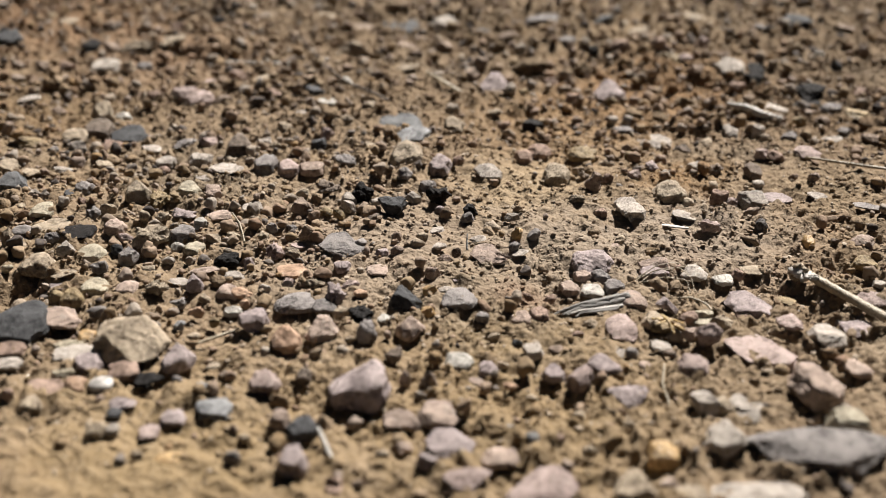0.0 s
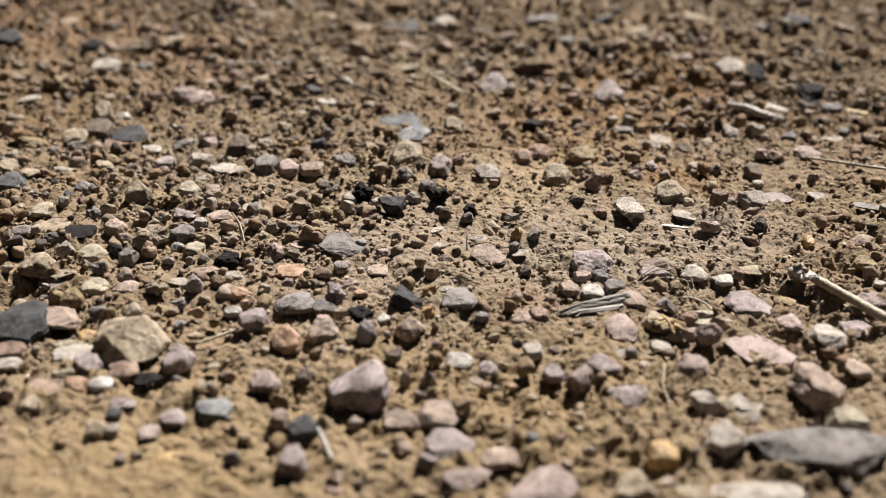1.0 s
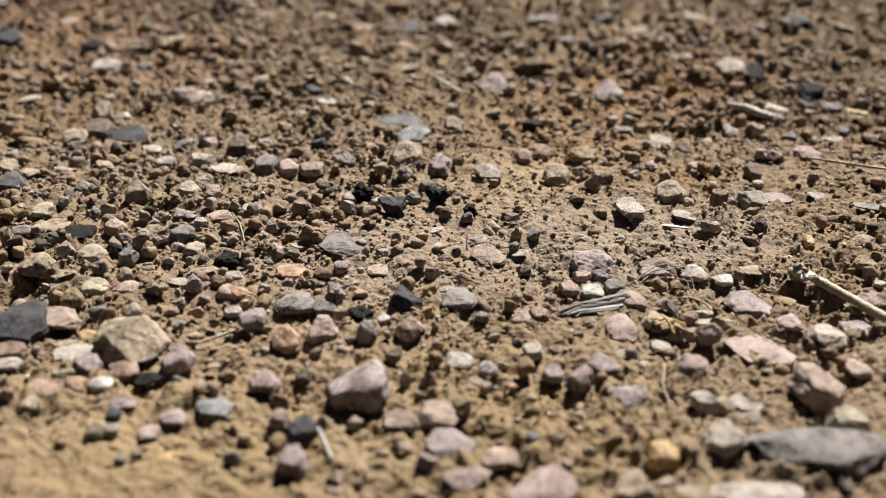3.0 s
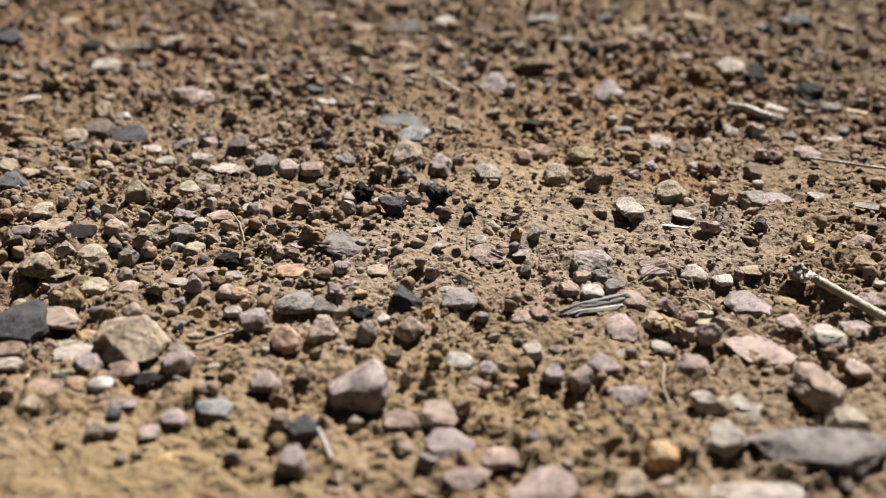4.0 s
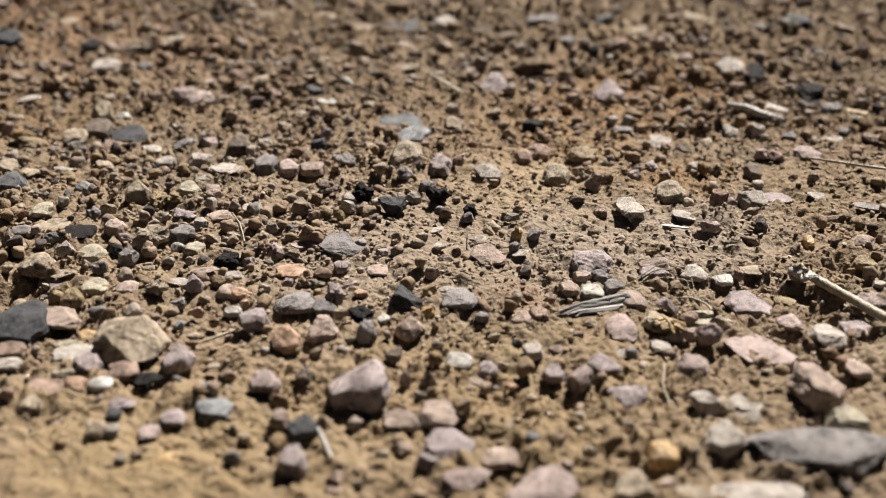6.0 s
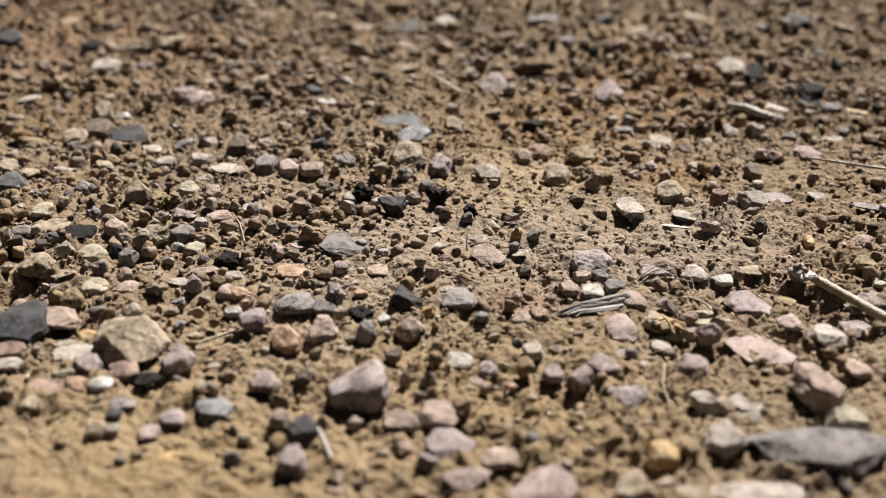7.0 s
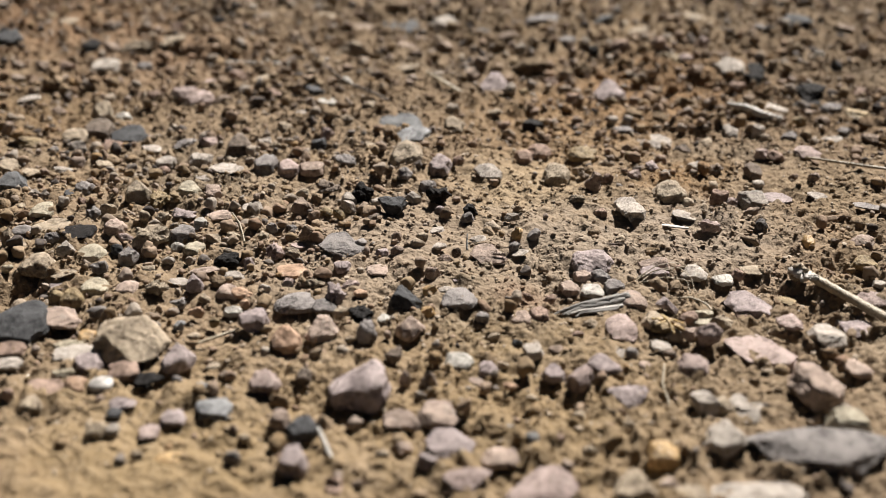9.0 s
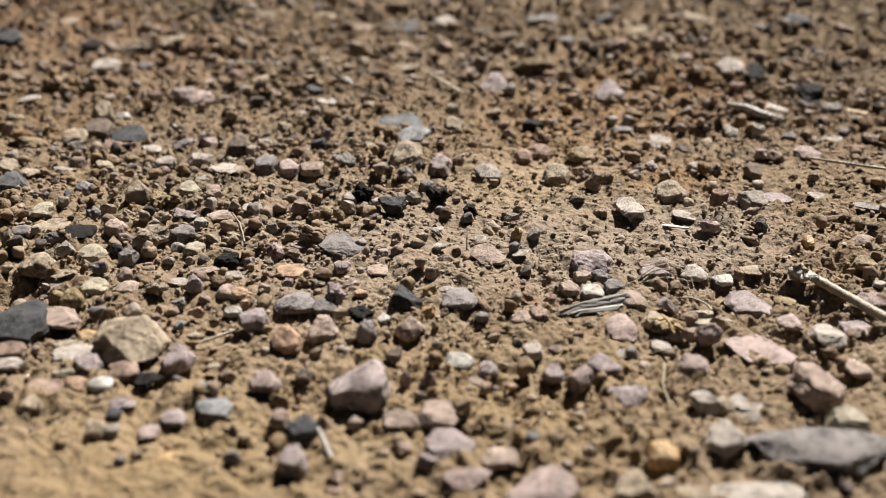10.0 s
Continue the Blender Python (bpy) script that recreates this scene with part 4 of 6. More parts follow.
pebble(-0.0410, 0.0698, 0.0054, 0.0046, 0.0042, "slate", "a", 0, 153)
pebble(-0.0239, 0.0658, 0.0053, 0.0045, 0.0040, "tan", "a", 0, 154)
pebble(-0.0466, 0.1199, 0.0076, 0.0065, 0.0036, "slate", "f", 0, 155)
pebble(-0.0416, 0.1126, 0.0090, 0.0058, 0.0012, "white", "f", 0, 156)
pebble(-0.0362, 0.1296, 0.0059, 0.0044, 0.0035, "white", "a", 0, 157)
pebble(-0.0391, 0.0796, 0.0051, 0.0044, 0.0042, "pink", "a", 0, 158)
pebble(0.0310, 0.0917, 0.0076, 0.0065, 0.0043, "black", "f", 0, 159)
pebble(0.0508, 0.1817, 0.0083, 0.0071, 0.0031, "grey", "f", 0, 160)
pebble(0.0298, 0.1254, 0.0046, 0.0042, 0.0039, "ochre", "r", 0, 162)
pebble(0.0605, 0.1694, 0.0050, 0.0042, 0.0043, "black", "a", 0, 163)
pebble(0.0047, 0.0567, 0.0043, 0.0033, 0.0033, "rust", "a", 0, 164)
pebble(-0.0313, 0.0564, 0.0074, 0.0059, 0.0035, "grey", "r", 0, 165)
pebble(0.1342, 0.1978, 0.0079, 0.0067, 0.0026, "grey", "f", 0, 167)
pebble(0.1170, 0.1346, 0.0078, 0.0059, 0.0048, "black", "a", 0, 169)
pebble(0.1324, 0.1177, 0.0112, 0.0089, 0.0015, "black", "f", 0, 171)
pebble(0.1394, 0.1107, 0.0079, 0.0067, 0.0029, "grey", "f", 0, 172)
pebble(0.0711, 0.1682, 0.0081, 0.0061, 0.0045, "rust", "a", 0, 173)
pebble(0.0615, 0.1139, 0.0059, 0.0044, 0.0042, "ochre", "a", 0, 175)
pebble(0.0872, 0.1650, 0.0087, 0.0079, 0.0072, "rust", "c", 0, 176)
pebble(0.1055, 0.1769, 0.0062, 0.0053, 0.0053, "pink", "a", 0, 177)
pebble(0.0620, 0.0892, 0.0072, 0.0061, 0.0020, "grey", "f", 0, 179)
pebble(0.1067, 0.0828, 0.0048, 0.0041, 0.0050, "pale", "a", 0, 181)
pebble(0.1196, 0.1093, 0.0095, 0.0081, 0.0031, "pale", "f", 20, 182)
pebble(0.1036, 0.0637, 0.0050, 0.0042, 0.0038, "pink", "a", 0, 184)
pebble(0.1079, 0.0619, 0.0064, 0.0048, 0.0038, "rust", "a", 0, 185)
pebble(0.0888, 0.1543, 0.0095, 0.0071, 0.0032, "ochre", "a", 0, 186)
pebble(0.1475, 0.1034, 0.0104, 0.0078, 0.0034, "ochre", "a", 0, 187)
pebble(0.1521, 0.1493, 0.0046, 0.0039, 0.0053, "slate", "a", 0, 188)
pebble(0.1510, 0.1680, 0.0050, 0.0037, 0.0027, "white", "a", 0, 189)
pebble(0.1899, 0.2124, 0.0044, 0.0037, 0.0049, "black", "a", 0, 190)
pebble(0.1687, 0.1677, 0.0052, 0.0044, 0.0054, "brown", "a", 0, 191)
pebble(0.0605, 0.0630, 0.0035, 0.0030, 0.0035, "ochre", "a", 0, 192)
pebble(0.1311, 0.0788, 0.0068, 0.0058, 0.0013, "pale", "f", 0, 193)
pebble(0.1164, 0.0794, 0.0061, 0.0046, 0.0031, "grey", "a", 0, 194)
pebble(-0.1229, 0.0303, 0.0036, 0.0026, 0.0025, "pale", "a", 0, 197)
pebble(-0.1189, 0.0298, 0.0044, 0.0029, 0.0033, "pale", "a", 0, 198)
pebble(-0.1124, 0.0323, 0.0051, 0.0044, 0.0017, "slate", "f", 0, 199)
pebble(-0.1076, 0.0272, 0.0032, 0.0027, 0.0032, "rust", "a", 0, 200)
pebble(-0.1240, 0.0241, 0.0044, 0.0037, 0.0010, "tan", "f", 0, 201)
pebble(-0.1202, -0.0022, 0.0045, 0.0038, 0.0069, "tan", "a", 0, 205)
pebble(-0.1091, 0.0007, 0.0046, 0.0032, 0.0036, "grey", "r", 0, 207)
pebble(-0.0888, 0.0018, 0.0043, 0.0030, 0.0028, "pink", "r", 0, 209)
pebble(-0.0894, -0.0054, 0.0042, 0.0036, 0.0033, "slate", "a", 0, 212)
pebble(-0.0918, -0.0163, 0.0050, 0.0033, 0.0040, "grey", "a", 0, 213)
pebble(-0.0681, 0.0265, 0.0049, 0.0041, 0.0039, "flesh", "a", 0, 219)
pebble(-0.0652, 0.0155, 0.0083, 0.0071, 0.0019, "flesh", "f", 0, 221)
pebble(-0.0558, 0.0205, 0.0066, 0.0056, 0.0021, "pale", "f", 0, 222)
pebble(-0.0733, -0.0035, 0.0041, 0.0027, 0.0028, "white", "a", 0, 226)
pebble(-0.0639, 0.0014, 0.0051, 0.0034, 0.0028, "tan", "a", 0, 228)
pebble(-0.0587, 0.0019, 0.0044, 0.0031, 0.0037, "crust", "r", 0, 229)
pebble(-0.0488, 0.0082, 0.0037, 0.0024, 0.0030, "grey", "a", 0, 230)
pebble(-0.0459, -0.0063, 0.0057, 0.0052, 0.0050, "pink", "c", 0, 231)
pebble(-0.0637, -0.0155, 0.0086, 0.0036, 0.0011, "flesh", "f", 0, 233)
pebble(-0.0516, -0.0291, 0.0061, 0.0037, 0.0030, "orange", "r", 0, 238)
pebble(-0.0504, -0.0334, 0.0027, 0.0025, 0.0028, "orange", "r", 0, 239)
pebble(-0.0401, -0.0233, 0.0041, 0.0027, 0.0027, "pink", "a", 0, 241)
pebble(-0.1006, -0.0183, 0.0072, 0.0047, 0.0012, "tan", "f", 0, 244)
pebble(-0.0985, -0.0317, 0.0050, 0.0035, 0.0041, "ochre", "r", 0, 246)
pebble(-0.0866, -0.0386, 0.0052, 0.0034, 0.0030, "grey", "r", 0, 251)
pebble(-0.0618, -0.0380, 0.0041, 0.0029, 0.0033, "orange", "r", 0, 255)
pebble(-0.0242, 0.0283, 0.0073, 0.0065, 0.0065, "black", "c", 0, 258)
pebble(-0.0012, 0.0272, 0.0081, 0.0057, 0.0066, "black", "c", 0, 260)
pebble(-0.0048, 0.0365, 0.0059, 0.0044, 0.0038, "grey", "a", 0, 261)
pebble(-0.0116, 0.0430, 0.0047, 0.0043, 0.0047, "grey", "r", 0, 262)
pebble(-0.0278, 0.0213, 0.0048, 0.0041, 0.0040, "pale", "a", 20, 263)
pebble(0.0080, 0.0195, 0.0045, 0.0040, 0.0040, "black", "c", 0, 264)
pebble(0.0070, 0.0152, 0.0041, 0.0027, 0.0031, "grey", "a", 0, 265)
pebble(-0.0223, 0.0007, 0.0043, 0.0036, 0.0019, "grey", "f", 0, 267)
pebble(-0.0342, 0.0179, 0.0049, 0.0034, 0.0027, "ochre", "r", 0, 270)
pebble(-0.0300, 0.0164, 0.0039, 0.0026, 0.0033, "ochre", "a", 0, 271)
pebble(0.0208, 0.0041, 0.0035, 0.0030, 0.0041, "amber", "a", 30, 272)
pebble(0.0201, 0.0162, 0.0048, 0.0031, 0.0024, "pale", "a", 0, 273)
pebble(0.0198, -0.0017, 0.0034, 0.0031, 0.0029, "grey", "r", 0, 275)
pebble(-0.0027, -0.0175, 0.0045, 0.0030, 0.0035, "flesh", "a", 0, 282)
pebble(-0.0010, -0.0013, 0.0042, 0.0036, 0.0017, "pale", "f", 0, 283)
pebble(-0.0038, -0.0362, 0.0039, 0.0033, 0.0033, "amber", "a", 0, 285)
pebble(-0.0034, -0.0261, 0.0040, 0.0027, 0.0029, "amber", "a", 0, 286)
pebble(0.0007, -0.0252, 0.0043, 0.0036, 0.0020, "pale", "f", 0, 287)
pebble(-0.0241, -0.0244, 0.0049, 0.0032, 0.0025, "pink", "a", 0, 292)
pebble(-0.0254, -0.0377, 0.0045, 0.0030, 0.0031, "tan", "a", 0, 293)
pebble(-0.0154, -0.0390, 0.0045, 0.0039, 0.0015, "white", "f", 0, 295)
pebble(0.0729, 0.0255, 0.0037, 0.0033, 0.0031, "crust", "r", 0, 302)
pebble(0.0824, 0.0283, 0.0059, 0.0050, 0.0055, "rust", "a", 0, 303)
pebble(0.0863, 0.0265, 0.0042, 0.0036, 0.0032, "pink", "a", 0, 304)
pebble(0.0912, 0.0105, 0.0037, 0.0032, 0.0043, "grey", "a", 0, 306)
pebble(0.0903, 0.0196, 0.0050, 0.0035, 0.0034, "brown", "r", 0, 307)
pebble(0.0703, 0.0182, 0.0073, 0.0062, 0.0018, "pale", "f", 15, 308)
pebble(0.0766, 0.0118, 0.0070, 0.0049, 0.0040, "pink", "c", 0, 309)
pebble(0.1129, 0.0307, 0.0066, 0.0056, 0.0017, "pale", "f", 0, 310)
pebble(0.1257, 0.0233, 0.0097, 0.0047, 0.0013, "grey", "f", 0, 311)
pebble(0.1090, -0.0010, 0.0025, 0.0021, 0.0031, "umber", "a", 0, 315)
pebble(0.0574, -0.0109, 0.0089, 0.0051, 0.0036, "flesh", "a", 0, 316)
pebble(0.0790, -0.0156, 0.0041, 0.0027, 0.0032, "rust", "a", 0, 319)
pebble(0.0576, -0.0305, 0.0062, 0.0047, 0.0042, "mauve", "w", 24, 73)
pebble(0.0660, -0.0353, 0.0056, 0.0035, 0.0030, "cream", "r", 0, 325)
pebble(0.0619, -0.0369, 0.0053, 0.0037, 0.0033, "rust", "r", 0, 326)
pebble(0.1141, -0.0235, 0.0035, 0.0030, 0.0024, "pale", "f", 0, 333)
pebble(-0.0903, -0.0514, 0.0078, 0.0033, 0.0010, "cream", "f", 0, 336)
pebble(-0.0973, -0.0758, 0.0034, 0.0029, 0.0035, "rust", "a", 0, 341)
pebble(-0.0880, -0.0654, 0.0056, 0.0027, 0.0023, "cream", "a", 0, 345)
pebble(-0.0443, -0.0955, 0.0039, 0.0027, 0.0034, "grey", "r", 0, 359)
pebble(-0.0118, -0.0583, 0.0044, 0.0033, 0.0055, "umber", "w", 180, 3)
pebble(-0.0089, -0.0664, 0.0030, 0.0025, 0.0046, "flesh", "a", 0, 363)
pebble(-0.0034, -0.0671, 0.0048, 0.0036, 0.0055, "umber", "w", 0, 364)
pebble(-0.0050, -0.0712, 0.0028, 0.0019, 0.0019, "pale", "r", 0, 365)
pebble(0.0080, -0.0650, 0.0042, 0.0036, 0.0013, "flesh", "f", 0, 371)
pebble(0.0155, -0.0672, 0.0036, 0.0020, 0.0019, "orange", "r", 0, 372)
pebble(0.0277, -0.0507, 0.0045, 0.0034, 0.0010, "brown", "f", 0, 374)
pebble(-0.0033, -0.0977, 0.0051, 0.0034, 0.0039, "mauve", "a", 0, 380)
pebble(-0.0083, -0.0919, 0.0038, 0.0033, 0.0030, "flesh", "a", 0, 381)
pebble(-0.0223, -0.1033, 0.0038, 0.0027, 0.0033, "rust", "r", 0, 384)
pebble(0.0251, -0.0886, 0.0028, 0.0024, 0.0029, "rust", "a", 0, 385)
pebble(0.0679, -0.0760, 0.0080, 0.0068, 0.0023, "pale", "f", 0, 401)
pebble(0.0614, -0.0441, 0.0053, 0.0035, 0.0029, "flesh", "a", 0, 405)
pebble(0.0647, -0.0492, 0.0063, 0.0057, 0.0076, "pink", "r", 25, 406)
pebble(0.0713, -0.0676, 0.0039, 0.0027, 0.0029, "soil", "c", 0, 407)
pebble(0.0458, -0.1052, 0.0042, 0.0028, 0.0029, "flesh", "a", 0, 408)
pebble(0.1011, 0.0307, 0.0095, 0.0080, 0.0018, "mauve", "f", 5, 409)
pebble(-0.1198, 0.0507, 0.0064, 0.0040, 0.0018, "pale", "a", 0, 411)
pebble(-0.1293, 0.0487, 0.0055, 0.0047, 0.0014, "tan", "f", 0, 412)
pebble(-0.1076, 0.0538, 0.0056, 0.0044, 0.0034, "tan", "r", 0, 413)
pebble(-0.0879, 0.0505, 0.0039, 0.0031, 0.0024, "rust", "r", 0, 414)
pebble(-0.0985, 0.0209, 0.0051, 0.0034, 0.0038, "tan", "a", 0, 415)
pebble(-0.1015, 0.0158, 0.0046, 0.0041, 0.0047, "grey", "c", 0, 416)
pebble(-0.0863, 0.0147, 0.0034, 0.0031, 0.0040, "crust", "r", 0, 417)
pebble(-0.0809, 0.0144, 0.0042, 0.0038, 0.0032, "crust", "c", 0, 418)
pebble(-0.0541, 0.0123, 0.0034, 0.0024, 0.0027, "crust", "r", 0, 419)
pebble(-0.0738, -0.0279, 0.0067, 0.0047, 0.0044, "crust", "c", 0, 420)
pebble(-0.0694, -0.0214, 0.0057, 0.0037, 0.0010, "pale", "f", 0, 421)
pebble(-0.0611, -0.0314, 0.0033, 0.0023, 0.0028, "tan", "r", 0, 422)
pebble(-0.0674, -0.0336, 0.0045, 0.0030, 0.0025, "grey", "c", 0, 423)
pebble(-0.0651, -0.0435, 0.0036, 0.0033, 0.0027, "bluish", "c", 0, 424)
pebble(-0.0464, -0.0262, 0.0038, 0.0025, 0.0026, "pale", "a", 0, 425)
pebble(-0.0566, -0.0420, 0.0029, 0.0027, 0.0030, "ochre", "r", 0, 426)
pebble(-0.0744, -0.0107, 0.0040, 0.0028, 0.0024, "pale", "r", 0, 427)
pebble(-0.0788, -0.0154, 0.0039, 0.0026, 0.0018, "crust", "a", 0, 428)
pebble(-0.0522, -0.0128, 0.0032, 0.0027, 0.0036, "mauve", "a", 0, 430)
pebble(-0.0416, -0.0061, 0.0048, 0.0032, 0.0030, "crust", "a", 0, 431)
pebble(-0.0401, -0.0019, 0.0041, 0.0035, 0.0017, "pink", "f", 0, 432)
pebble(-0.0505, 0.0032, 0.0033, 0.0030, 0.0030, "crust", "c", 0, 433)
pebble(-0.0432, 0.0090, 0.0034, 0.0023, 0.0020, "grey", "a", 0, 434)
pebble(-0.0738, 0.0413, 0.0054, 0.0046, 0.0013, "pale", "f", 0, 435)
pebble(-0.0423, 0.0304, 0.0039, 0.0031, 0.0027, "crust", "r", 0, 436)
pebble(-0.0345, 0.0326, 0.0073, 0.0058, 0.0042, "umber", "c", 0, 437)
pebble(-0.0195, 0.0262, 0.0044, 0.0037, 0.0021, "pale", "f", 0, 438)
pebble(-0.0091, 0.0283, 0.0054, 0.0036, 0.0038, "pale", "a", 25, 439)
pebble(-0.0199, 0.0129, 0.0037, 0.0032, 0.0028, "umber", "a", 0, 440)
pebble(-0.0006, 0.0201, 0.0035, 0.0031, 0.0029, "mauve", "r", 0, 441)
pebble(-0.0017, 0.0082, 0.0043, 0.0037, 0.0014, "pale", "f", -20, 442)
pebble(-0.0059, 0.0027, 0.0036, 0.0026, 0.0027, "tan", "r", 0, 443)
pebble(-0.0126, -0.0052, 0.0040, 0.0036, 0.0031, "flesh", "c", 0, 444)
pebble(-0.0167, -0.0057, 0.0039, 0.0026, 0.0023, "mauve", "a", 0, 445)
pebble(0.0037, -0.0050, 0.0028, 0.0021, 0.0030, "umber", "w", 0, 446)
pebble(0.0005, -0.0101, 0.0041, 0.0027, 0.0027, "flesh", "a", 0, 447)
pebble(0.0098, 0.0039, 0.0049, 0.0042, 0.0010, "pale", "f", 0, 448)
pebble(0.0213, -0.0038, 0.0048, 0.0041, 0.0010, "pale", "f", 0, 449)
pebble(0.0256, 0.0043, 0.0040, 0.0034, 0.0034, "grey", "f", -40, 450)
pebble(0.0047, -0.0197, 0.0046, 0.0027, 0.0007, "mauve", "f", 0, 451)
pebble(0.0098, -0.0382, 0.0037, 0.0026, 0.0031, "grey", "r", 0, 452)
pebble(-0.0213, -0.0276, 0.0038, 0.0027, 0.0022, "orange", "r", 0, 453)
pebble(0.0222, -0.0267, 0.0031, 0.0022, 0.0026, "rust", "c", 0, 454)
pebble(0.0277, -0.0278, 0.0038, 0.0034, 0.0029, "rust", "c", 0, 455)
pebble(0.0400, 0.0285, 0.0052, 0.0037, 0.0027, "crust", "c", 0, 456)
pebble(0.0462, 0.0189, 0.0041, 0.0029, 0.0033, "rust", "r", 0, 457)
pebble(-0.0334, -0.0232, 0.0053, 0.0036, 0.0029, "crust", "c", 0, 458)
pebble(0.0458, 0.0377, 0.0055, 0.0047, 0.0071, "flesh", "a", 20, 459)
pebble(0.0506, 0.0426, 0.0045, 0.0034, 0.0031, "rust", "a", 0, 460)
pebble(0.0596, 0.0445, 0.0046, 0.0039, 0.0039, "pink", "a", 0, 461)
pebble(0.0659, 0.0514, 0.0046, 0.0042, 0.0036, "mauve", "r", 0, 462)
pebble(0.0692, 0.0464, 0.0039, 0.0033, 0.0031, "pale", "a", 0, 463)
pebble(0.0973, 0.0411, 0.0040, 0.0034, 0.0023, "pale", "f", 0, 465)
pebble(0.1147, 0.0426, 0.0038, 0.0035, 0.0037, "flesh", "r", 0, 466)
pebble(0.0498, 0.0033, 0.0043, 0.0030, 0.0029, "tan", "c", 0, 467)
pebble(0.0472, 0.0006, 0.0043, 0.0036, 0.0011, "flesh", "f", 0, 468)
pebble(0.0579, -0.0028, 0.0042, 0.0030, 0.0030, "soil", "c", 0, 469)
pebble(0.0643, -0.0111, 0.0029, 0.0020, 0.0023, "rust", "r", 0, 470)
pebble(0.0942, -0.0189, 0.0057, 0.0051, 0.0065, "crust", "c", 0, 471)
pebble(0.0891, -0.0285, 0.0053, 0.0045, 0.0013, "ochre", "f", 0, 472)
pebble(0.0702, -0.0387, 0.0065, 0.0037, 0.0028, "tan", "a", 0, 474)
pebble(0.0553, -0.0413, 0.0072, 0.0027, 0.0023, "ochre", "a", 0, 475)
pebble(-0.0540, -0.0602, 0.0035, 0.0029, 0.0009, "crust", "f", 0, 478)
pebble(-0.0303, -0.0565, 0.0035, 0.0024, 0.0030, "crust", "r", 0, 479)
pebble(0.0182, -0.0480, 0.0029, 0.0020, 0.0018, "slate", "a", 0, 480)
pebble(0.0532, -0.0494, 0.0056, 0.0048, 0.0018, "pale", "f", 0, 482)
pebble(0.0547, -0.0535, 0.0042, 0.0027, 0.0022, "umber", "a", 0, 483)
pebble(0.0453, -0.0539, 0.0035, 0.0025, 0.0030, "grey", "r", 0, 484)
pebble(0.0488, -0.0584, 0.0048, 0.0039, 0.0012, "flesh", "f", 0, 485)
pebble(0.0369, -0.0407, 0.0044, 0.0030, 0.0029, "tan", "r", 0, 486)
pebble(-0.0606, -0.0688, 0.0027, 0.0024, 0.0027, "grey", "r", 0, 487)
pebble(-0.0608, -0.0483, 0.0036, 0.0023, 0.0020, "crust", "r", 0, 488)
pebble(-0.0223, -0.0506, 0.0030, 0.0021, 0.0025, "tan", "r", 0, 490)
pebble(0.0123, -0.0459, 0.0035, 0.0023, 0.0020, "crust", "r", 0, 491)
pebble(0.0332, -0.0451, 0.0033, 0.0023, 0.0020, "rust", "r", 0, 492)
pebble(0.0144, -0.0578, 0.0030, 0.0019, 0.0017, "crust", "r", 0, 494)
pebble(0.0407, -0.0827, 0.0030, 0.0027, 0.0023, "tan", "r", 0, 495)
pebble(0.0300, -0.0787, 0.0033, 0.0021, 0.0021, "crust", "r", 0, 496)
pebble(0.0203, -0.0720, 0.0032, 0.0020, 0.0020, "crust", "c", 0, 497)
pebble(0.0313, -0.0921, 0.0036, 0.0025, 0.0030, "tan", "r", 0, 498)
pebble(-0.0130, -0.0943, 0.0036, 0.0023, 0.0025, "crust", "r", 0, 499)
pebble(-0.0426, -0.0886, 0.0032, 0.0020, 0.0021, "tan", "r", 0, 500)
pebble(-0.0642, -0.0950, 0.0031, 0.0020, 0.0021, "tan", "c", 0, 501)
pebble(-0.0174, -0.1034, 0.0030, 0.0020, 0.0020, "brown", "a", 0, 502)
pebble(0.0374, -0.0694, 0.0032, 0.0027, 0.0008, "crust", "f", 0, 503)
pebble(0.0761, -0.0621, 0.0036, 0.0023, 0.0021, "crust", "r", 0, 504)
pebble(0.0709, -0.0485, 0.0034, 0.0024, 0.0023, "crust", "r", 0, 505)
pebble(-0.0539, 0.0871, 0.0058, 0.0043, 0.0030, "tan", "a", 0, 507)
pebble(-0.0496, 0.0963, 0.0049, 0.0042, 0.0024, "pale", "f", 0, 508)
pebble(-0.0334, 0.0927, 0.0051, 0.0040, 0.0035, "tan", "r", 0, 509)
pebble(-0.0262, 0.1076, 0.0056, 0.0045, 0.0028, "crust", "r", 0, 510)
pebble(0.0182, 0.1037, 0.0060, 0.0048, 0.0030, "tan", "r", 0, 511)
pebble(0.0213, 0.0930, 0.0049, 0.0039, 0.0031, "rust", "r", 0, 512)
pebble(0.0475, 0.0990, 0.0052, 0.0040, 0.0031, "brown", "r", 0, 513)
pebble(0.0766, 0.0984, 0.0079, 0.0062, 0.0036, "soil", "c", 0, 514)
pebble(0.0868, 0.1119, 0.0061, 0.0055, 0.0054, "soil", "c", 0, 515)
pebble(0.0672, 0.1025, 0.0080, 0.0063, 0.0032, "soil", "c", 0, 516)
pebble(0.0969, 0.1438, 0.0065, 0.0048, 0.0033, "brown", "a", 0, 517)
pebble(0.0538, 0.1488, 0.0088, 0.0070, 0.0062, "soil", "c", 0, 518)
pebble(0.0412, 0.1397, 0.0065, 0.0048, 0.0033, "rust", "a", 0, 519)
pebble(0.0481, 0.1216, 0.0062, 0.0047, 0.0031, "rust", "a", 0, 520)
pebble(0.1543, 0.1225, 0.0073, 0.0055, 0.0048, "rust", "a", 0, 521)
pebble(0.1174, 0.0977, 0.0063, 0.0048, 0.0026, "brown", "a", 0, 522)
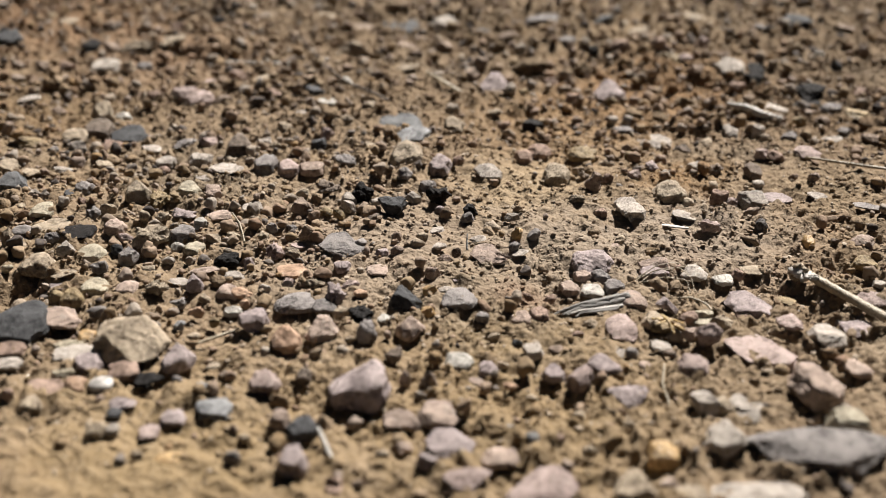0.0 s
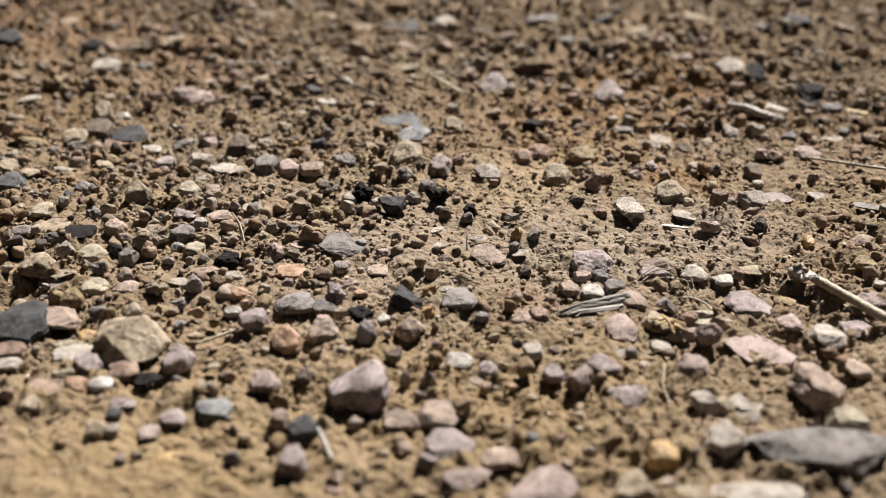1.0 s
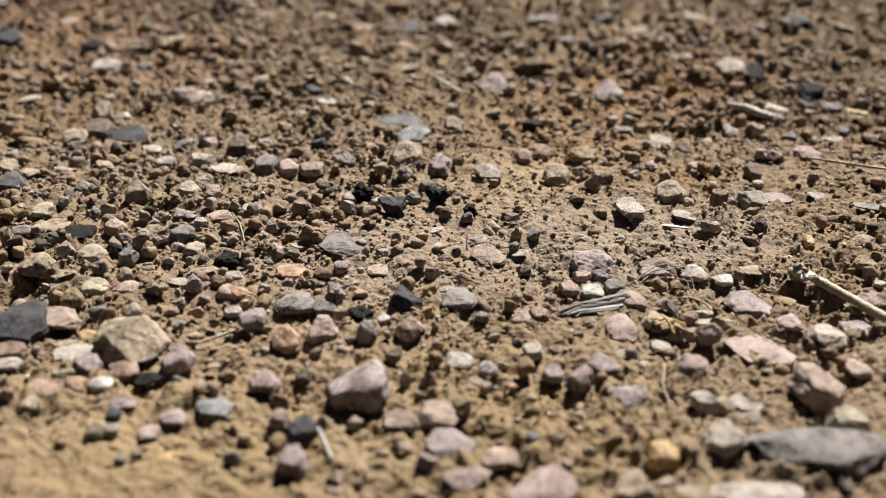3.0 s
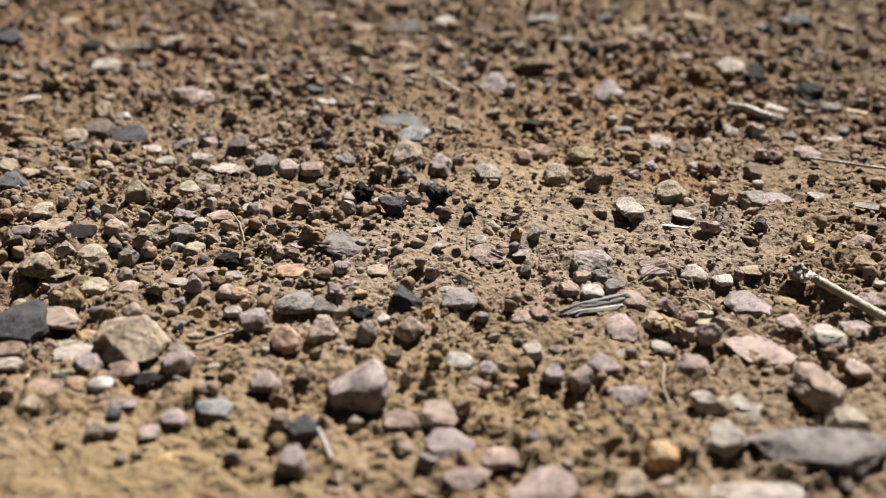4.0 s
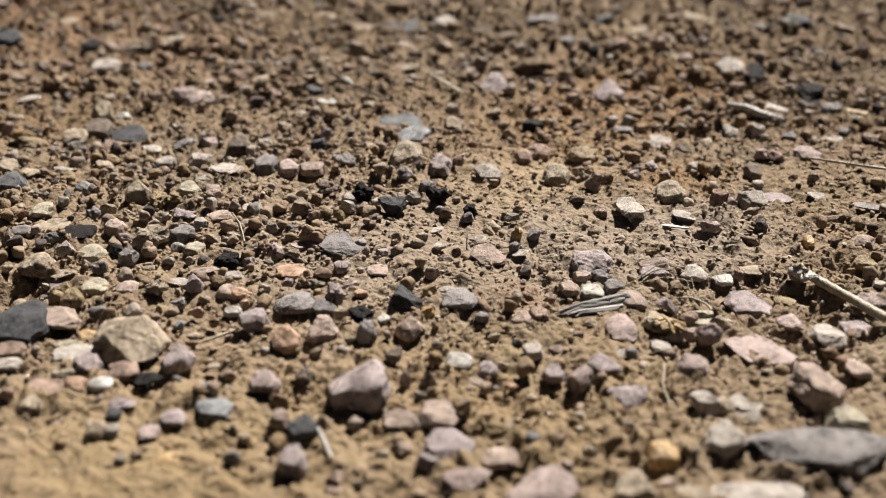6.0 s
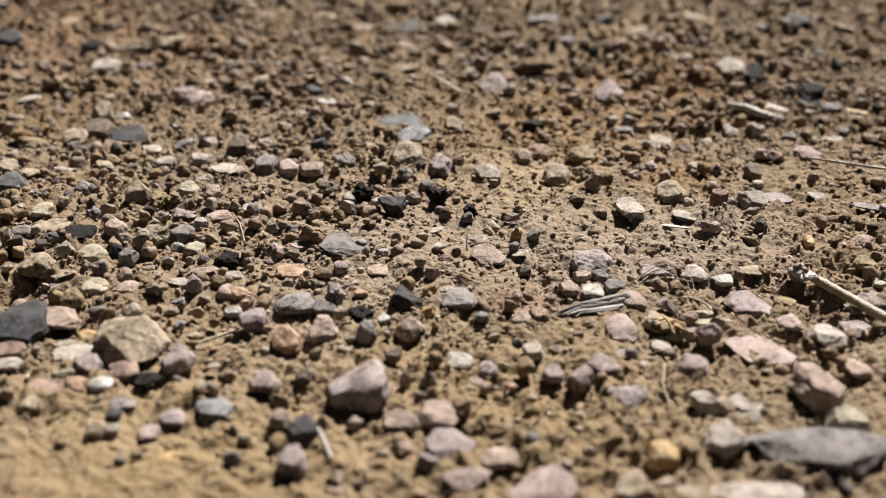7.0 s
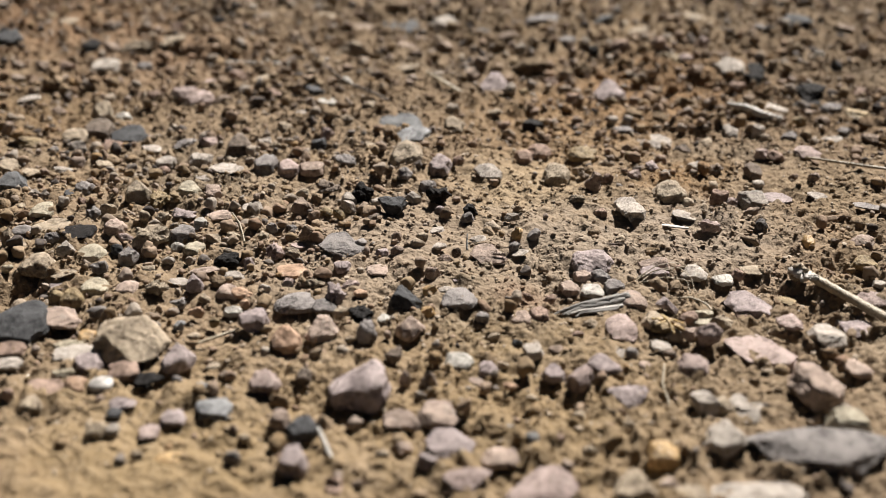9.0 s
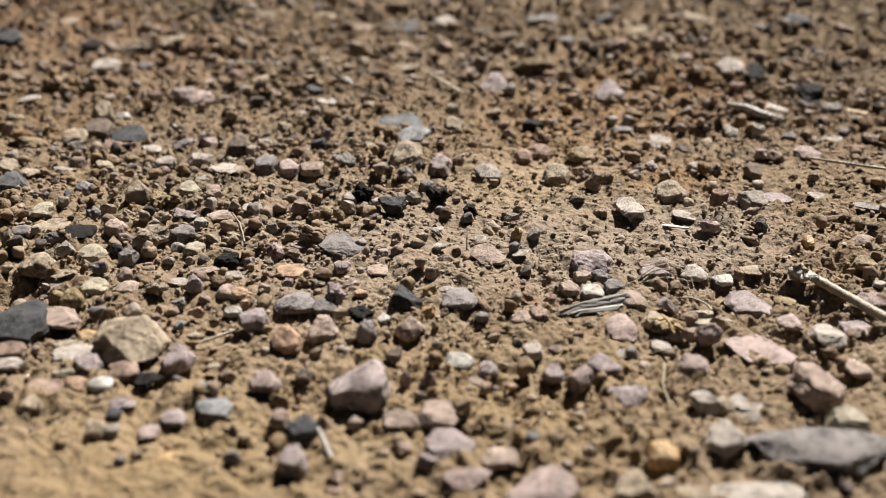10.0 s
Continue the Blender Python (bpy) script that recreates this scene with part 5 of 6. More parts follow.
pebble(0.1246, 0.0963, 0.0059, 0.0047, 0.0039, "ochre", "r", 0, 523)
pebble(0.1328, 0.0969, 0.0059, 0.0044, 0.0031, "brown", "a", 0, 524)
pebble(0.1374, 0.0860, 0.0058, 0.0043, 0.0026, "grey", "a", 0, 525)
pebble(0.1436, 0.0796, 0.0067, 0.0050, 0.0027, "brown", "a", 0, 526)
pebble(0.1106, 0.1316, 0.0064, 0.0048, 0.0027, "rust", "a", 0, 527)
pebble(0.1289, 0.1305, 0.0053, 0.0040, 0.0030, "tan", "a", 0, 528)
pebble(0.0874, 0.0760, 0.0060, 0.0048, 0.0031, "tan", "r", 0, 529)
pebble(0.0789, 0.0710, 0.0060, 0.0045, 0.0028, "umber", "a", 0, 530)
pebble(0.0804, 0.0553, 0.0054, 0.0040, 0.0027, "pale", "a", 0, 531)
pebble(0.0863, 0.0520, 0.0057, 0.0046, 0.0036, "umber", "c", 0, 532)
pebble(-0.0685, 0.1387, 0.0064, 0.0055, 0.0019, "tan", "f", 0, 533)
pebble(-0.0624, 0.1240, 0.0063, 0.0047, 0.0019, "rust", "a", 0, 534)
pebble(-0.1174, 0.1551, 0.0067, 0.0050, 0.0034, "grey", "a", 0, 535)
pebble(-0.1552, 0.1485, 0.0061, 0.0046, 0.0029, "brown", "a", 0, 536)
pebble(-0.1614, 0.1391, 0.0056, 0.0047, 0.0017, "umber", "f", 0, 537)
pebble(-0.1068, 0.1257, 0.0063, 0.0047, 0.0022, "rust", "a", 0, 538)
pebble(-0.1375, 0.1081, 0.0061, 0.0048, 0.0028, "brown", "r", 0, 539)
pebble(-0.0797, 0.1160, 0.0066, 0.0049, 0.0026, "brown", "a", 0, 540)
pebble(-0.0737, 0.1273, 0.0055, 0.0046, 0.0021, "pale", "f", 0, 541)
pebble(-0.0598, 0.1571, 0.0067, 0.0050, 0.0029, "umber", "a", 0, 542)
pebble(-0.0140, 0.1503, 0.0088, 0.0075, 0.0018, "tan", "f", 0, 543)
pebble(-0.0153, 0.1774, 0.0081, 0.0061, 0.0026, "brown", "a", 0, 544)
pebble(-0.0352, 0.2096, 0.0098, 0.0083, 0.0018, "brown", "f", 0, 545)
pebble(-0.0509, 0.2222, 0.0100, 0.0085, 0.0024, "tan", "f", 0, 546)
pebble(-0.0774, 0.2166, 0.0099, 0.0084, 0.0018, "umber", "f", 0, 547)
pebble(-0.1130, 0.2022, 0.0072, 0.0054, 0.0033, "rust", "a", 0, 548)
pebble(-0.1612, 0.2074, 0.0097, 0.0083, 0.0023, "tan", "f", 0, 549)
pebble(-0.1392, 0.1968, 0.0095, 0.0076, 0.0041, "umber", "c", 0, 550)
pebble(0.0270, 0.1845, 0.0093, 0.0066, 0.0026, "brown", "a", 0, 551)
pebble(0.0821, 0.1946, 0.0095, 0.0081, 0.0022, "tan", "f", 0, 552)
pebble(0.0698, 0.2114, 0.0098, 0.0073, 0.0034, "lead", "a", 0, 553)
pebble(0.1093, 0.2134, 0.0098, 0.0083, 0.0018, "tan", "f", 0, 554)
pebble(0.1696, 0.1956, 0.0083, 0.0071, 0.0025, "brown", "f", 0, 555)
pebble(0.0948, 0.1543, 0.0066, 0.0049, 0.0026, "pink", "a", 0, 556)


# ---- gravel and grit ----
def richness(x, y):
    """How thickly small stones lie: many at the edges of the clearing, few in it."""
    r = 0.55 + 0.5 * waves(x, y, 0.05, 6) + 0.35 * waves(x, y, 0.018, 0)
    r += 1.5 * np.exp(-(((x + 0.09) / 0.06) ** 2 + ((y - 0.025) / 0.055) ** 2))
    r += 0.7 * np.exp(-(((x - 0.14) / 0.06) ** 2 + ((y - 0.115) / 0.03) ** 2))
    r += 0.35 * np.exp(-(((x - 0.02) / 0.2) ** 2 + ((y - 0.20) / 0.06) ** 2))
    r -= 0.6 * np.exp(-(((x - 0.075) / 0.05) ** 2 + ((y - 0.02) / 0.035) ** 2))
    r -= 0.8 * np.exp(-(((x + 0.075) / 0.05) ** 2 + ((y + 0.105) / 0.03) ** 2))
    return r


def scatter(name, label, count, level, small, large, power, seed, sunk, material, rich=1.0, far=0.0, flat=1.0, kinds="aafrac", variety=24, clump=0.0, faceted=False, bare=0.0):
    """One sheet of loose grains. rich: how far they keep to the stony places; far: how far they keep to the broken ground at the back; clump: how far they lie in heaps."""
    rs = np.random.RandomState(seed)
    faces = BALLS[level][1]
    forms = np.array([stone_points(level, kinds[k % len(kinds)], seed * 100 + k, 1.0, 0.6 + 0.4 * rs.rand(), flat * (0.55 + 0.4 * rs.rand())) for k in range(variety)])
    taken = np.array(PLACED)
    xs, ys, sizes = [], [], []
    while sum(map(len, xs)) < count:
        x, y, s = rs.uniform(-0.26, 0.26, 4000), rs.uniform(-0.13, 0.30, 4000), small + (large - small) * rs.rand(4000) ** power
        keep = (np.abs(x) < 0.075 + 0.375 * (y + 0.13)) & (rs.rand(4000) * 1.5 < rich * richness(x, y) + 1.5 * (1 - rich))
        keep &= rs.rand(4000) < 0.35 + 0.65 * step((y + 0.10) / 0.07)
        keep &= rs.rand(4000) < 1 - bare * bareness(x, y)
        keep &= rs.rand(4000) < 1 - far * (1 - step((y - 0.04 + 0.35 * np.clip(x, -0.1, 0.2)) / 0.09))
        keep &= rs.rand(4000) < 1 - clump * (0.5 - 0.9 * waves(x, y, 0.008, 5))
        x, y, s = x[keep], y[keep], s[keep]
        near = ((taken[None, :, 0] - x[:, None]) / (taken[None, :, 2] * 0.8 + s[:, None] * 0.4)) ** 2 + \
            ((taken[None, :, 1] - y[:, None]) / (taken[None, :, 3] * 0.8 + s[:, None] * 0.4)) ** 2
        keep = near.min(1) > 1
        xs.append(x[keep]), ys.append(y[keep]), sizes.append(s[keep])
    x, y, s = (np.concatenate(a)[:count] for a in (xs, ys, sizes))
    v = forms[rs.randint(variety, size=count)]
    a, b = rs.normal(size=(count, 1)) * 0.3, rs.rand(count, 1) * 6.283
    px, py, pz = v[..., 0], v[..., 1] * np.cos(a) - v[..., 2] * np.sin(a), v[..., 1] * np.sin(a) + v[..., 2] * np.cos(a)
    px, py = px * np.cos(b) - py * np.sin(b), px * np.sin(b) + py * np.cos(b)
    z = lie(x, y) + fine(x, y)
    pz = (pz - pz.min(1, keepdims=True)) * s[:, None] + (z - s * sunk * rs.rand(count))[:, None]
    v = np.stack([px * s[:, None] + x[:, None], py * s[:, None] + y[:, None], pz], -1).reshape(-1, 3)
    f = (faces[None] + (np.arange(count) * forms.shape[1])[:, None, None]).reshape(-1, 3)
    ob = new(name, mesh_of(name, v, f, material))
    if faceted:
        ob.data.polygons.foreach_set("use_smooth", np.zeros(len(f), bool))
    tagged(ob, label, "gravel" if material is GRAVEL else "soil", kind="stuff")
    return ob


scatter("gravel", "mixed small tan, pink and grey gravel lying on soil", 1900, 3, 0.0020, 0.0050, 1.6, 11, 0.15, GRAVEL, kinds="arfrwr", clump=0.5, bare=0.93)
scatter("gravel", "rounded tan and grey gravel on the broken soil behind", 480, 3, 0.0028, 0.0060, 1.8, 15, 0.35, GRAVEL, 0.4, 0.97, kinds="arwrar", clump=0.5, bare=0.8)
scatter("grit", "fine brown and tan grit strewn over the soil", 5000, 2, 0.0008, 0.0025, 1.5, 12, 0.7, GRAVEL, clump=0.8, bare=0.75)
scatter("soil_clods", "crumbly brown clods of dry earth", 1500, 2, 0.0020, 0.0062, 2.2, 13, 0.9, CRUMB, 0.3, 0.3, kinds="ccr", bare=0.6)
scatter("soil_crumbs", "loose crumbs of dry tan soil", 46000, 1, 0.0005, 0.0019, 1.7, 14, 0.82, CRUMB, 0.2, flat=0.8, kinds="rcc", clump=0.7, faceted=True)


# ---- dry plant bits ----
def tube(name, label, category, points, radii, material, sides=8, flat=1.0, seed=0, knots=0.03):
    """A stem along a smooth line through points (x, y, height over the soil), with knots and uneven thickness."""
    rs = np.random.RandomState(seed)
    p = np.array([(x, y, float(lie(x, y)) + z + 0.0007) for x, y, z in points])
    n = 26
    u, at = np.linspace(0, len(p) - 1, n), np.arange(len(p))
    line = np.stack([np.interp(u, at, p[:, k]) for k in range(3)], -1)
    for _ in range(3):
        line[1:-1] = (line[:-2] + 2 * line[1:-1] + line[2:]) / 4
    r = np.interp(u, at, radii) * (1 + knots * rs.normal(size=n))
    line[1:-1] += rs.normal(size=(n - 2, 3)) * r[1:-1, None] * knots
    base = line.mean(0)
    way = np.gradient(line, axis=0)
    way /= np.linalg.norm(way, axis=1)[:, None]
    side = np.cross(way, (0, 0, 1.0))
    side /= np.linalg.norm(side, axis=1)[:, None]
    up = np.cross(side, way)
    ang = np.arange(sides) * 2 * math.pi / sides
    lump = 1 + knots * rs.normal(size=(n, sides))
    ring = line[:, None] - base + (np.cos(ang)[None, :, None] * side[:, None] + flat * np.sin(ang)[None, :, None] * up[:, None]) * (r[:, None] * lump)[..., None]
    v = np.concatenate([ring.reshape(-1, 3), [line[0] - base, line[-1] - base]])
    i = np.arange(n - 1)[:, None] * sides + np.arange(sides)[None]
    j = np.arange(n - 1)[:, None] * sides + (np.arange(sides)[None] + 1) % sides
    quads = np.stack([i, j, j + sides, i + sides], -1).reshape(-1, 4)
    tris = np.concatenate([np.stack([quads[:, 0], quads[:, 1], quads[:, 2]], -1), np.stack([quads[:, 0], quads[:, 2], quads[:, 3]], -1)])
    k = np.arange(sides)
    ends = np.concatenate([np.stack([(k + 1) % sides, k, np.full(sides, n * sides)], -1),
                           np.stack([k + (n - 1) * sides, (k + 1) % sides + (n - 1) * sides, np.full(sides, n * sides + 1)], -1)])
    ob = new(name, mesh_of(name, v, np.concatenate([tris, ends]), material))
    ob.location = base
    return tagged(ob, label, category)


tube("straw_stalk", "pale dry straw stalk lying on the soil", "straw", [(0.0952, -0.0174, 0.0027), (0.0977, -0.0232, 0.0029), (0.1035, -0.0313, 0.0022), (0.1099, -0.0419, 0.0016), (0.1163, -0.0525, 0.0012)], [0.0012, 0.00125, 0.0012, 0.0013, 0.0013], STRAW, 12, seed=1)
tube("leaf_sheath", "torn whitish dry leaf sheath on a clod", "plant scrap", [(0.0933, -0.0149, 0.0020), (0.0947, -0.0204, 0.0034), (0.0968, -0.0243, 0.0039)], [0.0006, 0.0022, 0.0012], BLEACHED, 12, 0.45, 2, 0.2)
tube("twig", "bleached whitish crooked twig", "twig", [(0.1012, 0.1069, 0.0026), (0.1067, 0.1032, 0.0030), (0.1116, 0.0965, 0.0026), (0.1172, 0.0933, 0.0020)], [0.0009, 0.0013, 0.0014, 0.0015], BLEACHED, 12, seed=3)
splinter = tagged(new("wood_splinter"), "frayed grey splinter of weathered wood on the soil", "wood splinter")
for n, (y0, y1, z0, z1, thick, wood) in enumerate(((-0.0358, -0.0288, 0.0006, 0.0024, 0.0013, BARK), (-0.0355, -0.0292, 0.0012, 0.0030, 0.0006, BARK), (-0.0360, -0.0300, 0.0006, 0.0020, 0.0011, BARK),
                                                   (-0.0362, -0.0322, 0.0008, 0.0014, 0.0006, BLEACHED), (-0.0352, -0.0282, 0.0008, 0.0020, 0.0008, BARK), (-0.0364, -0.0330, 0.0004, 0.0010, 0.0007, BARK))):
    strand = tube("fibre", "", "", [(0.0276 + 0.0012 * n, y0, z0), (0.0350, 0.55 * y0 + 0.45 * y1, 0.5 * (z0 + z1)), (0.0420, 0.25 * y0 + 0.75 * y1, 0.3 * z0 + 0.7 * z1), (0.0478 - 0.0006 * n, y1, z1)],
                  [0.2 * thick, 0.7 * thick, thick, 0.9 * thick], wood, 8, 0.7, 40 + n, 0.05)
    strand.parent = splinter
    if wood is BLEACHED:
        strand["label"] = "bleached whitish fibre"
for n, (x0, y0, x1, y1, bow) in enumerate(((0.0500, -0.0196, 0.0645, -0.0120, 0.0022), (0.0508, -0.0182, 0.0660, -0.0105, 0.0030), (0.0520, -0.0200, 0.0610, -0.0118, 0.0016), (0.0640, -0.0118, 0.0660, -0.0245, 0.0024))):
    tube("grass_stem", "hair-thin dry grass stem in a loose tangle", "grass", [(x0, y0, 0.0006), (0.6 * x0 + 0.4 * x1, 0.55 * y0 + 0.45 * y1, bow), (0.25 * x0 + 0.75 * x1, 0.3 * y0 + 0.7 * y1, bow), (x1, y1, 0.0006)], [0.00013] * 4, STRAW, 6, seed=50 + n)
for n, (x0, y0, x1, y1, high, thick) in enumerate(((0.0522, -0.0398, 0.0592, -0.0440, 0.0022, 0.0007), (0.0530, -0.0436, 0.0600, -0.0408, 0.0028, 0.0006), (0.0545, -0.0392, 0.0568, -0.0462, 0.0030, 0.0005), (0.0556, -0.0430, 0.0606, -0.0446, 0.0018, 0.0006))):
    tube("straw", "short yellow scrap of dry straw", "straw", [(x0, y0, high), (0.5 * (x0 + x1), 0.5 * (y0 + y1), high + 0.0006), (x1, y1, 0.5 * high)], [0.6 * thick, thick, 0.5 * thick], YELLOW, 8, 0.5, 60 + n, 0.1)
tube("straw", "long thin pale dry straw", "straw", [(0.1161, 0.0583, 0.0012), (0.1259, 0.0514, 0.0016), (0.1381, 0.0462, 0.0016), (0.1500, 0.0436, 0.0012)], [0.0004, 0.0005, 0.0005, 0.0005], STRAW, 8, seed=6)
tube("root_hair", "thin curved dry rootlet standing on edge", "rootlet", [(-0.0600, 0.0102, 0.0040), (-0.0574, 0.0061, 0.0030), (-0.0562, 0.0028, 0.0020), (-0.0552, -0.0006, 0.0004)], [0.0002, 0.00028, 0.0003, 0.0003], STRAW, 6, seed=7)
tube("grass_stem", "hair-thin dry grass stem on the soil", "grass", [(0.0519, -0.0172, 0.0004), (0.0570, -0.0150, 0.0012), (0.0634, -0.0130, 0.0014), (0.0696, -0.0089, 0.0004)], [0.00012] * 4, STRAW, 6, seed=8)
tube("grass_stem", "hair-thin dry grass stem on the soil", "grass", [(0.0546, -0.0113, 0.0004), (0.0577, -0.0158, 0.0010), (0.0632, -0.0188, 0.0010), (0.0663, -0.0187, 0.0004)], [0.00012] * 4, STRAW, 6, seed=9)
tube("grass_stem", "hair-thin dry grass stem on the soil", "grass", [(0.0527, -0.0192, 0.0004), (0.0580, -0.0181, 0.0015), (0.0642, -0.0211, 0.0025), (0.0647, -0.0250, 0.0004)], [0.00013] * 4, STRAW, 6, seed=10)
tube("grass_stem", "thin pale bent grass stem", "grass", [(0.0607, -0.0276, 0.0008), (0.0640, -0.0283, 0.0014), (0.0675, -0.0306, 0.0010), (0.0689, -0.0337, 0.0004)], [0.0002, 0.0003, 0.0003, 0.0002], STRAW, 6, seed=11)
tube("wood_splinter", "short pale splinter stuck in the sand", "wood splinter", [(-0.0268, -0.0879, 0.0025), (-0.0252, -0.0914, 0.0014), (-0.0234, -0.0954, 0.0004)], [0.0004, 0.0006, 0.0005], BLEACHED, 8, seed=12)
tube("twig", "thin pale twig half covered by soil", "twig", [(-0.0856, 0.1631, 0.0006), (-0.0756, 0.1581, 0.0010), (-0.0648, 0.1525, 0.0008), (-0.0574, 0.1536, 0.0004)], [0.0004, 0.0007, 0.0009, 0.0008], BLEACHED, 8, seed=13)
tube("twig", "thin dark brown twig lying on stones", "twig", [(-0.0625, 0.1923, 0.0010), (-0.0508, 0.1597, 0.0020), (-0.0387, 0.1298, 0.0020), (-0.0316, 0.1226, 0.0010)], [0.0003, 0.0004, 0.0004, 0.0003], TWIG, 8, seed=14)
tube("twig", "thin weathered twig on the soil", "twig", [(-0.0326, 0.1249, 0.0012), (-0.0265, 0.1176, 0.0014), (-0.0191, 0.1113, 0.0006)], [0.0004, 0.0006, 0.0005], TWIG, 8, seed=15)
tube("straw", "short flat piece of pale straw", "straw", [(-0.0063, 0.1451, 0.0008), (0.0002, 0.1331, 0.0014), (0.0065, 0.1236, 0.0008)], [0.0005, 0.0009, 0.0008], STRAW, 8, 0.5, 16)
tube("straw", "flat pale chip of dry straw", "straw", [(0.0610, 0.0131, 0.0005), (0.0652, 0.0117, 0.0007), (0.0704, 0.0107, 0.0005)], [0.0005, 0.0009, 0.0006], BLEACHED, 8, 0.35, 17)
tube("grass_stem", "thin pale grass stem in the sand", "grass", [(0.0522, -0.0597, 0.0015), (0.0505, -0.0677, 0.0010), (0.0510, -0.0759, 0.0003)], [0.0002, 0.00025, 0.0002], STRAW, 6, seed=18)
tube("rootlet", "tiny dark upright stub of rootlet", "rootlet", [(0.0068, 0.0005, 0.0030), (0.0066, -0.0014, 0.0016), (0.0067, -0.0036, 0.0002)], [0.00015, 0.0003, 0.0003], BARK, 6, seed=19)
tube("straw", "faint pale straw pressed into the sand", "straw", [(-0.0593, -0.0514, 0.0002), (-0.0549, -0.0488, 0.0005), (-0.0501, -0.0448, 0.0003)], [0.0003, 0.0004, 0.0003], STRAW, 6, seed=20)


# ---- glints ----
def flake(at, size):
    """A thin six-sided scale of mica, tipped so that it throws the sun into the camera."""
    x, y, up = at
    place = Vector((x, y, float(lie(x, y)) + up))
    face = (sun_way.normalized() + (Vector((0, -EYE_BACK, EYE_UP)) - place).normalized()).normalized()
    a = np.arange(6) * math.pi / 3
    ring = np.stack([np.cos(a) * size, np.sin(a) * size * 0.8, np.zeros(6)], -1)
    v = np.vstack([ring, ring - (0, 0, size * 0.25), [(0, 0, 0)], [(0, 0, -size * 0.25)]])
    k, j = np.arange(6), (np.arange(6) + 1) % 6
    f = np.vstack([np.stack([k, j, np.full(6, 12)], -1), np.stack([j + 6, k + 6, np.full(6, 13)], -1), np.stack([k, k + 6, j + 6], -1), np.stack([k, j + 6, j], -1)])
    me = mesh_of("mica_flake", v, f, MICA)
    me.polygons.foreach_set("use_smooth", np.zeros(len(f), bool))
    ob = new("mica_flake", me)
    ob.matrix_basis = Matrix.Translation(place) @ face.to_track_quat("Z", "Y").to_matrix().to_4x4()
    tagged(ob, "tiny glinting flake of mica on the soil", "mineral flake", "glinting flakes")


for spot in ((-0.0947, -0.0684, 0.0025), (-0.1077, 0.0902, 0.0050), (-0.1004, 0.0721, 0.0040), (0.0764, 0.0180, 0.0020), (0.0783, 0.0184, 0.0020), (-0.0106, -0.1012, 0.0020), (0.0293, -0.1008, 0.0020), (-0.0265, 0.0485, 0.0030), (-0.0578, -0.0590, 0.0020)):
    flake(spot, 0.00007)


# ---- ants ----
def part(name, v, f, parent, material=CHITIN):
    ob = new(name, mesh_of(name, np.asarray(v, float), f, material))
    ob.parent = parent
    return ob


def drop(at, size, taper=0.0, pinch=0.0):
    """A rounded body segment, narrower towards its front (taper) or at its waist (pinch)."""
    v = BALLS[3][0].copy()
    k = 1 - taper * v[:, :1] - pinch * np.exp(-(v[:, :1] / 0.3) ** 2)
    return np.hstack([v[:, :1], v[:, 1:] * k]) * size + at


def limb(points, thick, sides=6):
    p = np.array(points, float)
    ang = np.arange(sides) * 2 * math.pi / sides
    way = np.gradient(p, axis=0)
    way /= np.linalg.norm(way, axis=1)[:, None]
    a = np.cross(way, (0.3, 0.2, 0.93))
    a /= np.linalg.norm(a, axis=1)[:, None]
    b = np.cross(way, a)
    r = np.linspace(1.0, 0.55, len(p))[:, None, None] * thick
    v = (p[:, None] + r * (np.cos(ang)[None, :, None] * a[:, None] + np.sin(ang)[None, :, None] * b[:, None])).reshape(-1, 3)
    i = (np.arange(len(p) - 1)[:, None] * sides + np.arange(sides)[None]).ravel()
    j = (np.arange(len(p) - 1)[:, None] * sides + (np.arange(sides)[None] + 1) % sides).ravel()
    return v, np.stack([i, j, j + sides, i + sides], -1)


MM = 0.00098
HIPS = [(0.45, -1), (0.45, 1), (0.1, -1), (0.1, 1), (-0.25, -1), (-0.25, 1)]
SPLAY = [42, 42, 4, 4, -40, -40]


def build_ant():
    """A worker ant that faces +x, 4.3 mm long, feet at z = 0."""
    ant = new("ant")
    tris = BALLS[3][1]
    part("head", drop((1.30 * MM, 0, 0.78 * MM), np.array((0.58, 0.50, 0.40)) * MM, 0.12), tris, ant)
    part("thorax", drop((0.15 * MM, 0, 0.80 * MM), np.array((0.85, 0.36, 0.36)) * MM, -0.1, 0.25), tris, ant)
    part("petiole", drop((-0.78 * MM, 0, 0.76 * MM), np.array((0.22, 0.16, 0.24)) * MM), tris, ant)
    part("abdomen", drop((-1.60 * MM, 0, 0.82 * MM), np.array((0.82, 0.60, 0.56)) * MM, 0.15), tris, ant)
    for side in (-1, 1):
        pts = [(1.65, 0.18 * side, 0.92), (2.0, 0.55 * side, 1.55), (2.35, 0.85 * side, 1.35), (2.75, 1.0 * side, 0.85)]
        part("antenna", *limb(np.array(pts) * MM, 0.075 * MM), ant)
    for (x, side), splay in zip(HIPS, SPLAY):
        pts = [(0, 0, 0), (0, 0.35 * side, 0.05), (0, 1.05 * side, 0.75), (0, 1.55 * side, 0.0), (0, 2.05 * side, -0.68), (0, 2.3 * side, -0.70)]
        leg = part("leg", *limb(np.array(pts) * MM, 0.13 * MM), ant)
        leg.matrix_basis = pose(x * MM, 0.22 * side * MM, 0.72 * MM, 0, 0, -splay * side)
    return tagged(ant, "small shiny dark brown worker ant running over the soil", "ant", "ants on the trail")


depth_map = bpy.context.evaluated_depsgraph_get()


